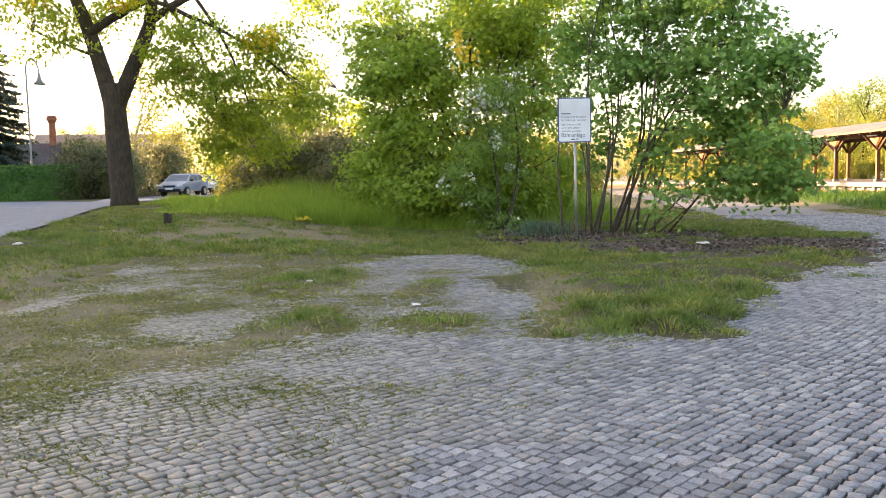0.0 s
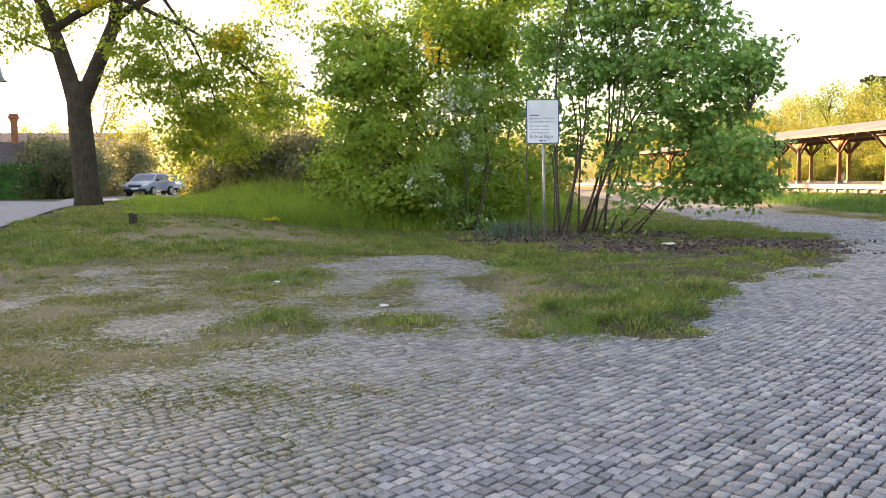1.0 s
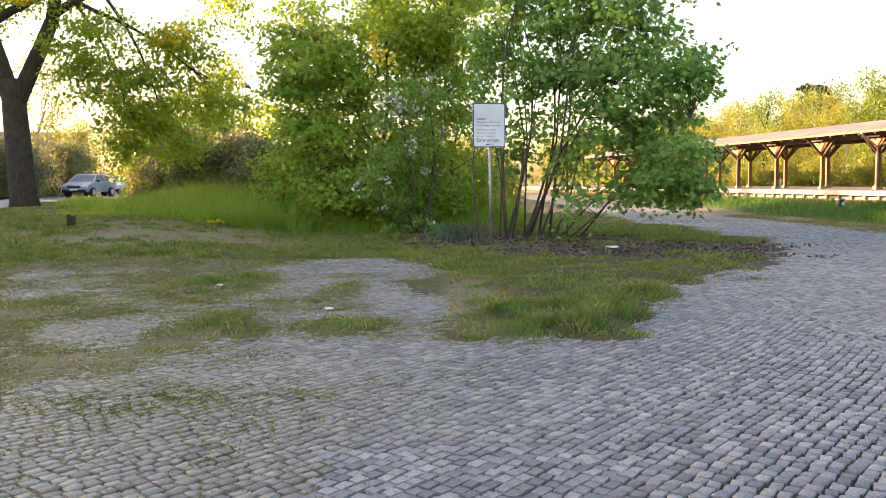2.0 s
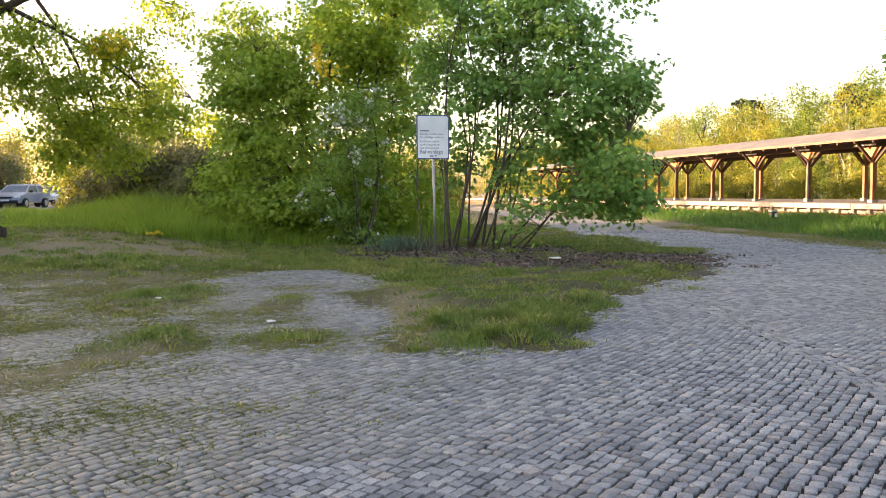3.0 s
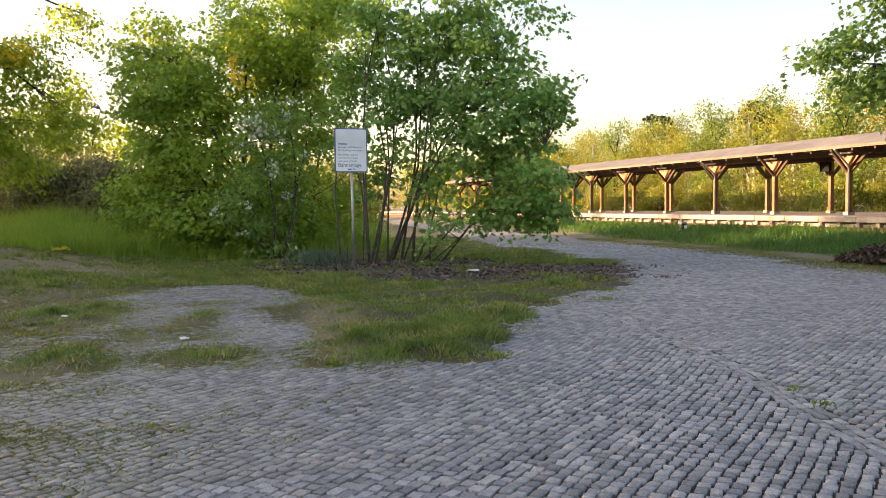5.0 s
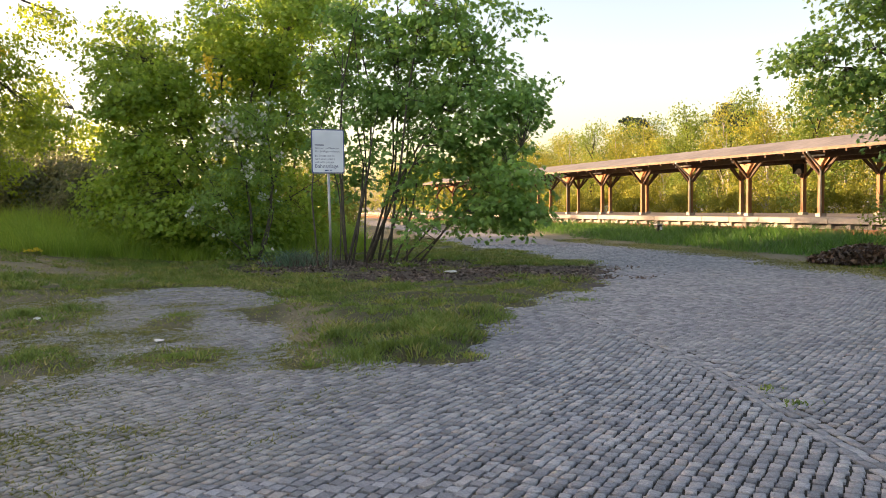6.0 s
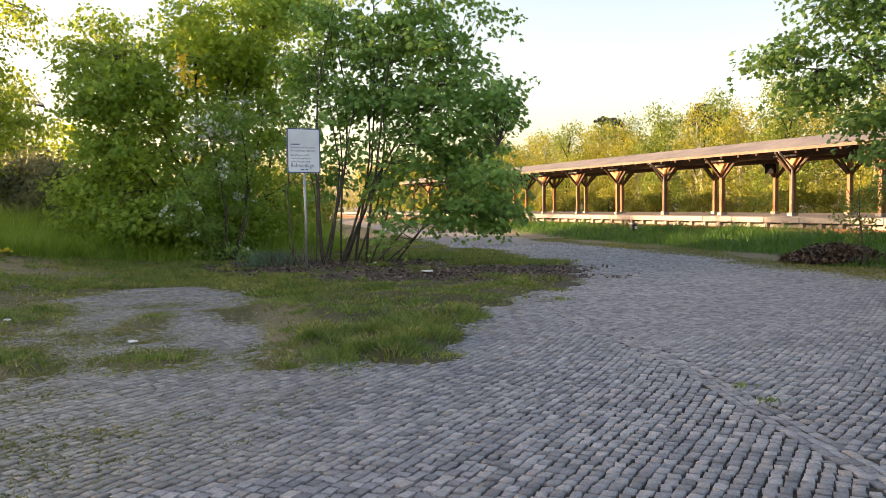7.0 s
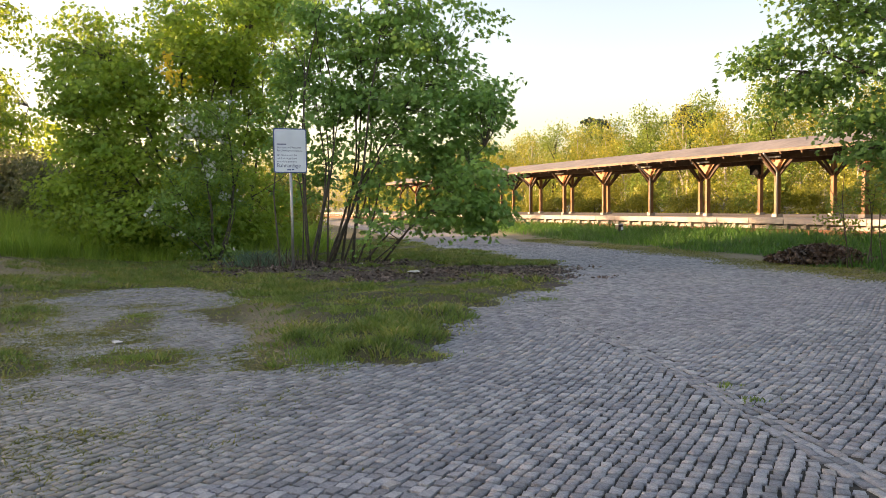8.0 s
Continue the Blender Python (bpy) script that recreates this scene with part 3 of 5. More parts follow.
MAPLE = [(5.7, 20.2, 4.1, 1.54, 1.26, 60), (4.6, 20.5, 2.7, 1.68, 1.26, 42), (6.0, 19.1, 1.8, 0.80, 0.93, 44), (6.6, 19.9, 4.1, 0.84, 0.84, 22), (3.9, 21.7, 4.7, 1.61, 1.32, 50), (3.6, 21.7, 2.4, 1.17, 1.03, 10), (5.0, 21.4, 7.4, 2.93, 1.76, 70), (2.5, 22.9, 5.4, 1.38, 1.69, 24), (3.9, 20.1, 1.1, 0.68, 0.55, 6), (6.0, 20.6, 2.8, 1.29, 0.86, 26), (2.3, 22.9, 2.2, 1.07, 1.38, 10), (1.5, 22.5, 3.4, 0.90, 0.90, 14), (2.9, 21.8, 3.6, 1.03, 0.88, 18), (4.7, 21.0, 4.1, 1.29, 1.15, 26), (5.1, 19.9, 1.4, 0.96, 0.55, 18), (2.5, 22.4, 6.6, 1.05, 0.75, 26), (3.6, 21.7, 5.9, 1.03, 0.73, 28), (4.5, 21.0, 6.4, 0.86, 0.72, 24), (1.9, 22.4, 5.1, 0.90, 0.75, 18), (3.3, 21.7, 4.6, 1.03, 0.66, 22), (5.1, 20.4, 5.5, 0.84, 0.84, 20)]
YOUNG = [(-3.5, 26.8, 5.2, 1.53, 1.35, 56), (-1.4, 27.0, 6.4, 2.07, 1.35, 66), (-2.4, 26.4, 3.3, 1.68, 1.32, 56), (-0.7, 26.0, 2.0, 1.65, 1.47, 60), (-3.0, 25.9, 1.5, 1.65, 1.04, 50), (0.8, 27.0, 8.8, 3.42, 1.80, 70), (-4.4, 26.7, 4.8, 0.81, 0.72, 18), (1.3, 27.0, 6.1, 1.62, 1.62, 30), (-3.9, 27.8, 7.0, 1.12, 0.93, 22), (0.7, 26.5, 3.6, 1.41, 1.59, 36), (1.6, 26.0, 1.3, 0.87, 1.21, 20), (-2.5, 26.9, 4.8, 1.26, 1.08, 26), (-0.3, 26.5, 4.5, 1.24, 1.06, 26), (-4.0, 26.7, 3.2, 1.08, 1.08, 24), (0.6, 27.0, 5.2, 1.08, 1.08, 20), (-1.8, 26.0, 1.3, 1.39, 1.04, 30), (-4.7, 27.1, 1.9, 0.92, 0.92, 24), (-4.8, 27.6, 6.4, 0.75, 0.75, 12), (-0.0, 25.5, 1.1, 1.02, 0.68, 20), (-0.9, 25.5, 7.2, 1.19, 0.68, 14), (0.7, 25.0, 6.9, 1.17, 0.83, 16), (-0.2, 25.5, 6.2, 1.02, 0.68, 20), (1.3, 24.9, 7.6, 1.17, 0.67, 24)]
HAW = [(-0.7, 24.0, 3.6, 0.96, 1.28, 26), (-1.0, 24.0, 1.8, 1.28, 1.12, 34), (0.1, 24.0, 2.3, 0.80, 1.28, 20), (-0.5, 24.0, 0.8, 1.12, 0.64, 20), (0.1, 24.0, 4.2, 0.64, 0.64, 10)]
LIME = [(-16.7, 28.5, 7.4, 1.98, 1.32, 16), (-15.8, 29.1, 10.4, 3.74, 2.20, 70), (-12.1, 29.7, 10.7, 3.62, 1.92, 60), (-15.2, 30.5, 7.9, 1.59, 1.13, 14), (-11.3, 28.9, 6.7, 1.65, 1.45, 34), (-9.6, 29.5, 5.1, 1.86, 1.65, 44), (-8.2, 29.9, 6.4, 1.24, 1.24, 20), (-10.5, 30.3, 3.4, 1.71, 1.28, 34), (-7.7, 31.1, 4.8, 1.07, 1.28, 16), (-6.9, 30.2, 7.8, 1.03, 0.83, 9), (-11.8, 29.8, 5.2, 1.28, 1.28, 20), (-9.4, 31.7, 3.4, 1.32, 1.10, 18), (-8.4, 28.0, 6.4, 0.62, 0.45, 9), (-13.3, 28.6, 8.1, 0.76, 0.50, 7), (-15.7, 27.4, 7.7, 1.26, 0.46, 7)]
BUSH = [(-12.8, 43.2, 4.8, 2.40, 2.40, 60), (-11.0, 44.7, 6.9, 1.53, 1.84, 30), (-10.0, 42.9, 4.3, 1.76, 2.05, 40), (-13.6, 42.5, 2.7, 1.80, 1.30, 36), (-9.0, 47.2, 5.2, 1.60, 1.92, 30), (-11.8, 40.4, 2.3, 2.52, 1.12, 40), (-9.4, 41.0, 1.9, 1.68, 1.12, 30)]
RIGHT_MAPLE = [(11.5, 15.1, 4.75, 0.85, 0.35, 16), (10.95, 15.5, 4.55, 0.55, 0.22, 9), (12.3, 14.6, 5.5, 1.15, 0.4, 24), (11.9, 14.9, 6.2, 0.8, 0.4, 14), (12.2, 14.6, 4.0, 1.15, 0.35, 26), (11.5, 15.0, 3.75, 0.65, 0.28, 12), (12.7, 14.2, 3.3, 1.1, 0.3, 24), (13.2, 14.3, 4.7, 1.15, 0.45, 28), (12.9, 13.9, 2.65, 1.0, 0.28, 18), (13.8, 13.8, 2.2, 0.8, 0.35, 14), (14.6, 13.7, 3.9, 2.0, 1.9, 62), (13.9, 14.4, 6.6, 2.5, 1.2, 56)]


# the dark maple clump behind the sign: many thin stems from one foot
_g = np.random.default_rng(11)
_st = []
for tx, ty, tz, r in [(3.2, 21.6, 6.5, 0.05), (2.4, 22.6, 7.2, 0.05), (4.2, 21.4, 6.8, 0.055), (5.4, 20.6, 5.2, 0.06), (1.6, 22.8, 6.5, 0.04), (6.3, 19.6, 3.0, 0.045), (5.6, 20.4, 2.2, 0.05), (4.6, 20.8, 4.0, 0.045), (2.0, 22.2, 5.0, 0.035), (3.0, 21.4, 4.4, 0.035), (4.9, 19.8, 1.4, 0.03), (1.2, 22.0, 4.2, 0.03), (3.6, 21.9, 7.8, 0.05), (2.8, 22.0, 7.6, 0.045)]:
    _b = np.array([2.6 + 0.4 * (tx - 3.2), 21.5, -0.05]) + _g.normal(size=3) * np.array([0.4, 0.35, 0])
    _st.append((tuple(_b), (tx, ty, tz), r * 0.75, r * 0.22))
for _x in (2.1, 2.6, 3.0, 3.3, 3.7):
    _st.append(((_x, 21.6 + 0.3 * math.sin(5 * _x), -0.05), (_x + 0.25 * math.sin(9 * _x), 21.7, 5.6 + math.sin(3 * _x)), 0.028, 0.01))
tree("maple", (2.35, 21.5, 0), _st, MAPLE, M["maple"], M["twig"], "multi-stemmed dark green maple clump with low drooping boughs", seed=21, per=36, spread=0.5, leaf=0.135)
_st = []
for tx, ty, tz, r in [(-3.2, 26.8, 6.0, 0.07), (-1.2, 27, 7.5, 0.08), (-2.6, 26.4, 3.6, 0.05), (-0.6, 26, 3.0, 0.05), (1.2, 27, 8.0, 0.07), (0.8, 26.4, 4.4, 0.05), (-4.2, 26.6, 4.8, 0.04), (1.7, 26, 2.4, 0.04), (0.2, 27, 7.0, 0.06)]:
    _b = np.array([-0.9, 26.6, -0.05]) + _g.normal(size=3) * np.array([0.8, 0.35, 0])
    _st.append((tuple(_b), (tx, ty, tz), r, r * 0.3))


# lime leaves that take the golden colour painted for sunlight
def sunlit_lime(pos, g):
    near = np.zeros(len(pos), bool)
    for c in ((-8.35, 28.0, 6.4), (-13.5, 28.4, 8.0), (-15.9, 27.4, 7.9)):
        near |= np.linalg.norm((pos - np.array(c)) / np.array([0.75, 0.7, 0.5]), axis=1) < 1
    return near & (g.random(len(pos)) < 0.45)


_young = tree("maple", (-0.9, 26.6, 0), _st, YOUNG, M["maple_light"], M["twig"], "young bright green maple thicket beside tall grass", seed=22, leaf=0.14, per=44, spread=0.62, twig=0.007)


def sunlit_spray(parent, ends, n, size, seed):
    """A bough tip hung before the crown; its golden colour stands in for sunlight."""
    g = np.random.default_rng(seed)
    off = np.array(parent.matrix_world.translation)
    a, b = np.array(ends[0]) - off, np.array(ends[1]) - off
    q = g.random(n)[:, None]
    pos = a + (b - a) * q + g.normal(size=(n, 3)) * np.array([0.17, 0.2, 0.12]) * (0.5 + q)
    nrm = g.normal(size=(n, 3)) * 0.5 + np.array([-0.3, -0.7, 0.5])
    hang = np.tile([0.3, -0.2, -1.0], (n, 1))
    part("young_leaves", leaf_mesh("young_leaves", pos, nrm, size * (0.6 + 0.6 * g.random(n)), M["sunlit_gold"], MAPLE_LEAF, MAPLE_FACES, 0.2, hang, g), M["sunlit_gold"], parent, "golden yellow leaves, low sunlight put into their colour")
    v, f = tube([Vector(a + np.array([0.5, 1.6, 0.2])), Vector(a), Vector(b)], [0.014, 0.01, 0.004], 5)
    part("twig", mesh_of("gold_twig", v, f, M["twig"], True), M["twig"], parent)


sunlit_spray(_young, ((-1.5, 23.6, 5.7), (-1.08, 23.4, 4.7)), 70, 0.14, 45)
# added backing for the young crown, to block bright light through its gaps
_st = [((-1.4 + 0.5 * i, 29.4, -0.05), (-4.2 + 1.4 * i, 29.6 + 0.3 * (i % 2), 5.2 + (i % 3)), 0.06, 0.02) for i in range(5)]
tree("maple", (-1.0, 29.4, 0), _st, [(bx - 0.2, by + 2.9, bz, 1.1 * rx, rz, int(0.45 * k)) for bx, by, bz, rx, rz, k in YOUNG if k > 5], M["maple_light"], M["twig"], "green maple saplings added behind the thicket to close its bright gaps", seed=28, leaf=0.16, per=40, spread=0.66)
tree("hawthorn", (-0.3, 24, 0), [((-0.35, 24, -0.05), (-0.7, 24, 3.4), 0.05, 0.015), ((-0.2, 24, -0.05), (0.1, 24, 3.9), 0.05, 0.015), ((-0.3, 24.1, -0.05), (-1.2, 24, 1.9), 0.04, 0.012), ((-0.25, 23.9, -0.05), (0.3, 24, 1.6), 0.03, 0.01), ((-0.4, 23.9, -0.05), (-1.6, 24.1, 1.1), 0.025, 0.01)],
     HAW, M["haw"], M["twig"], "grey-green hawthorn shrub flecked with white blossom", 0.105, OVAL_LEAF, OVAL_FACES, 0.42, 60, 0.3, 23, 0.01, "shrub",
     extra=[("blossom", M["blossom"], "small white blossom", lambda p, g: g.random(len(p)) < np.where(p[:, 2] > 1.3, 0.45, 0.1) * sstep(0.5, 0.75, vnoise(p[:, 0] * 2.6 + 20, p[:, 2] * 2.6 + 9)), 0.1, CLUMP_LEAF, CLUMP_FACES)])
# the old lime by the street
_st = [((-14.53, 30.23, 0.6), (-14.75, 30.23, 5.4), 0.48, 0.4), ((-14.78, 30.22, 4.5), (-16.2, 30.0, 9.3), 0.34, 0.2), ((-14.68, 30.22, 4.5), (-13.2, 30.1, 7.4), 0.32, 0.24), ((-13.2, 30.1, 7.3), (-12.6, 29.8, 11.0), 0.24, 0.12),
       ((-15.6, 30.1, 7.2), (-12.9, 29.6, 8.3), 0.17, 0.12), ((-13.1, 30.0, 7.6), (-9.2, 29.4, 8.9), 0.17, 0.07), ((-12.9, 29.6, 8.3), (-8.2, 29.8, 5.6), 0.09, 0.03), ((-11.2, 29.6, 8.3), (-9.4, 29.5, 4.6), 0.07, 0.025), ((-12.4, 29.7, 8.3), (-10.6, 29.9, 4.2), 0.07, 0.025), ((-16.0, 30, 8.8), (-17.4, 28.6, 9.0), 0.12, 0.04), ((-16.2, 30.0, 9.2), (-15.6, 29, 12), 0.18, 0.08), ((-9.2, 29.4, 8.9), (-6.6, 30.4, 8.2), 0.06, 0.02), ((-15.2, 30.2, 6.4), (-16.9, 28.8, 7.2), 0.07, 0.02)]
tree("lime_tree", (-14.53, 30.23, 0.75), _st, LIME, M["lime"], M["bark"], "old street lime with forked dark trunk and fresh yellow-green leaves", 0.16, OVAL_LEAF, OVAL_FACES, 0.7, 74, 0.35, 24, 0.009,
     extra=[("young_leaves", M["sunlit_gold"], "golden yellow leaves, low sunlight put into their colour", sunlit_lime, 0.22, OVAL_LEAF, OVAL_FACES)])
_st = [((-12 + 0.5 * i, 43, 0.5), (-14.5 + 1.1 * i, 43 + 0.3 * (i % 3), 4.5 + (i % 3)), 0.07, 0.02) for i in range(6)]
tree("thicket", (-11, 43, 0.6), _st, BUSH, M["lime"], M["twig"], "loose yellow-green thicket behind the tall grass", 0.22, OVAL_LEAF, OVAL_FACES, 0.85, 46, 0.35, 25, 0.015, "shrub")
_st = [((14.6, 12.9, -0.05), (14.7, 13.2, 4.0), 0.16, 0.11), ((14.7, 13.2, 3.0), (12.2, 14.6, 4.6), 0.07, 0.02), ((14.7, 13.1, 2.2), (12.4, 14.4, 3.2), 0.06, 0.02), ((14.7, 13.2, 3.8), (13.8, 14.3, 7.2), 0.1, 0.03), ((14.7, 13.2, 3.6), (12.6, 14.6, 5.6), 0.06, 0.02), ((14.6, 13.0, 1.6), (12.9, 13.9, 2.6), 0.04, 0.012), ((12.4, 14.6, 4.2), (11.0, 15.5, 4.4), 0.025, 0.008), ((14.7, 13.2, 4.0), (15.6, 13, 7), 0.1, 0.03)]
tree("maple", (14.6, 12.9, 0), _st, [(*q[:5], int(1.3 * q[5])) for q in RIGHT_MAPLE], M["maple_shaded"], M["bark"], "green maple with wide low boughs beside the tracks, leaves darkened for shade", seed=26, per=26, spread=0.52, leaf=0.125)


_st = [((13.6 + 0.25 * i, 15.6 + 0.1 * (i % 2), -0.05), (12.9 + 0.42 * i, 15.4, 1.9 + 0.25 * (i % 3)), 0.018, 0.006) for i in range(6)]
tree("shrub", (14.2, 15.6, 0), _st, [(13.4, 15.5, 1.2, 0.6, 0.6, 16), (14.3, 15.5, 1.7, 0.8, 0.6, 22), (14.9, 15.4, 1.1, 0.7, 0.7, 22)], M["spring_green"], M["twig"], "thin upright shrub with small leaves by the heap", 0.075, OVAL_LEAF, OVAL_FACES, 0.28, 34, 0.2, 27, 0.008, "shrub")


def far_tree(name, seed, h, w, mat, bark, label, leaf, n, sparse=False, low=0.12):
    """A whole tree for the distance, 1 trunk, limbs and an uneven crown of leaf clumps."""
    g = np.random.default_rng(seed)
    bl, st = [], [((0, 0, -0.2), (0.1, 0, h * 0.6), 0.018 * h, 0.008 * h)]
    for i in range(13):
        z = h * (low + (0.95 - low) * (i + 0.5) / 13)
        k = math.sin(math.pi * min(1, (z / h) * 0.8 + 0.22)) ** 0.7
        a = g.random() * 6.28
        r = w * 0.5 * k * (0.35 + 0.5 * g.random())
        bl.append((r * math.cos(a), r * math.sin(a), z, w * (0.22 + 0.12 * g.random()), h * 0.12, n))
        st.append(((0, 0, max(0.1, z - 0.18 * h)), (r * math.cos(a), r * math.sin(a), z), 0.006 * h, 0.002 * h))
    return tree(name, (0, 0, 0), st, bl, mat, bark, label, leaf, OVAL_LEAF, OVAL_FACES, 0.13 * w, 20 if sparse else 34, 0.2, seed, 0.01, thick=0.6, single=False)


def place(ob, x, y, s=1.0, rz=0.0, sz=None):
    return copy_thing(ob, pose(x, y, float(height(x, y)) - 0.05, 0, 0, rz) @ Matrix.Diagonal((s, s, sz or s, 1)))


_kinds = [far_tree("broadleaf_tree", 31, 10, 6.5, M["spring"], M["birch"], "sunlit yellow-green spring tree behind the platform", 0.23, 13),
          far_tree("broadleaf_tree", 32, 11, 6.0, M["spring_green"], M["bark"], "fresh green broadleaf tree behind the platform, copies also added unseen for shade", 0.23, 13),
          far_tree("birch_tree", 33, 11, 5.0, M["spring"], M["birch"], "slender pale birch with thin spring leaves", 0.24, 9, True),
          far_tree("bush", 34, 4, 5.0, M["spring"], M["twig"], "yellow-green bush at the foot of the wood", 0.23, 13, low=0.05),
          far_tree("bush", 35, 4, 5.0, M["brush"], M["twig"], "brownish twiggy garden shrub", 0.2, 16, low=0.05)]
_g = np.random.default_rng(5)
for row, (p0, step) in enumerate(((46, 5.2), (51, 5.6), (57, 6.5))):
    s = -12 + row * 2
    while s < 150 + 10 * row:
        v = track(p0 + _g.uniform(-1.5, 1.5), s, 0)
        k = _kinds[int(_g.choice([0, 0, 1, 2] if row < 2 else [0, 1, 1, 0]))]
        place(k, v.x, v.y, _g.uniform(0.72, 0.98) if row < 2 else _g.uniform(0.9, 1.12), _g.uniform(0, 360))
        s += step * _g.uniform(0.8, 1.25)
s = -8
while s < 130:
    v = track(44 + _g.uniform(-0.8, 0.8), s, 0)
    place(_kinds[3], v.x, v.y, _g.uniform(0.4, 0.75), _g.uniform(0, 360))
    s += _g.uniform(2.6, 4.6)
# beyond the street
for x, y, k, sc in [(-28.9, 63.8, 2, 1.0), (-25, 72, 0, 0.8), (-20, 78, 1, 0.75), (-31, 76, 0, 0.7), (-14, 70, 0, 0.55), (-8, 66, 1, 0.5), (-3, 60, 1, 0.5), (3, 62, 0, 0.5), (8, 74, 2, 0.5), (13, 90, 0, 0.6), (20, 104, 1, 0.7), (-17, 62, 0, 0.55), (-36, 88, 0, 0.7), (2, 84, 0, 0.7), (-10, 88, 1, 0.7)]:
    place(_kinds[k], x, y, sc, _g.uniform(0, 360))
for x, y, sc in [(-16, 47, 0.55), (-13, 39, 0.5), (-5, 40, 0.9), (-1, 36, 0.9), (3, 40, 0.8), (-9.5, 37, 0.6)]:
    place(_kinds[3], x, y, sc, _g.uniform(0, 360))
for x, y, sc in [(-26.2, 50.4, 0.85), (-24.2, 50.0, 0.8), (-26.0, 54, 0.95), (-24.6, 57, 0.95), (-7.0, 32.6, 0.5), (-28.6, 53.5, 1.0), (-10.6, 36.5, 0.8), (-6.6, 34.2, 0.8), (-11.6, 39.5, 0.85), (-8.2, 37.2, 0.9), (-4.9, 35.5, 0.9), (-27.2, 52.2, 0.9), (-25.2, 51.6, 0.75)]:
    place(_kinds[4], x, y, sc, _g.uniform(0, 360))
# unseen tall trees, added west of the plaza and behind it for shade
for i in range(10):
    a = radians(-(50 + 28 * i))
    r = 34 + 5 * (i % 3)
    place(_kinds[1], r * math.sin(a), r * math.cos(a), 1.25, 40 * i)
for k in _kinds:
    k.matrix_world = pose(k.name.count("b") * 3 - 70, 120 + 8 * _kinds.index(k), 0.7)


# ---- platform and canopy ----
def platform():
    top = empty("platform", track(30, 50, 0), "low concrete station platform with slab edge", "platform", kind="structure")
    inv = top.matrix_world.inverted()
    Z = 0.87
    ang = math.degrees(math.atan2(U.y, U.x)) - 90

    def slab(name, p0, p1, s0, s1, z0, z1, mat, label=""):
        bm = bmesh.new()
        box(bm, 0, 0, 0, p1 - p0, s1 - s0, z1 - z0, 0, 0.015)
        ob = part(name, bm, mat, top, label)
        ob.matrix_local = inv @ Matrix.Translation(track((p0 + p1) / 2, (s0 + s1) / 2, (z0 + z1) / 2)) @ pose(0, 0, 0, 0, 0, ang)
        return ob
    slab("deck", 26.5, 36.5, 5, 140, 0.2, Z - 0.012, M["concrete_dark"])
    s = 6.0
    while s < 120:
        slab("edge_slab", 25.9, 27.2, s + 0.01, s + 1.99, Z - 0.24, Z, M["concrete"])
        slab("support", 26.0, 26.4, s + 0.9, s + 1.1, 0.25, Z - 0.244, M["concrete"])
        slab("support", 26.0, 26.4, s - 0.1, s + 0.1, 0.25, Z - 0.244, M["concrete"])
        slab("infill_panel", 26.12, 26.45, s + 0.14, s + 0.86, 0.25, Z - 0.31, M["concrete"])
        slab("infill_panel", 26.12, 26.45, s + 1.14, s + 1.86, 0.25, Z - 0.31, M["concrete"])
        s += 2.0


platform()


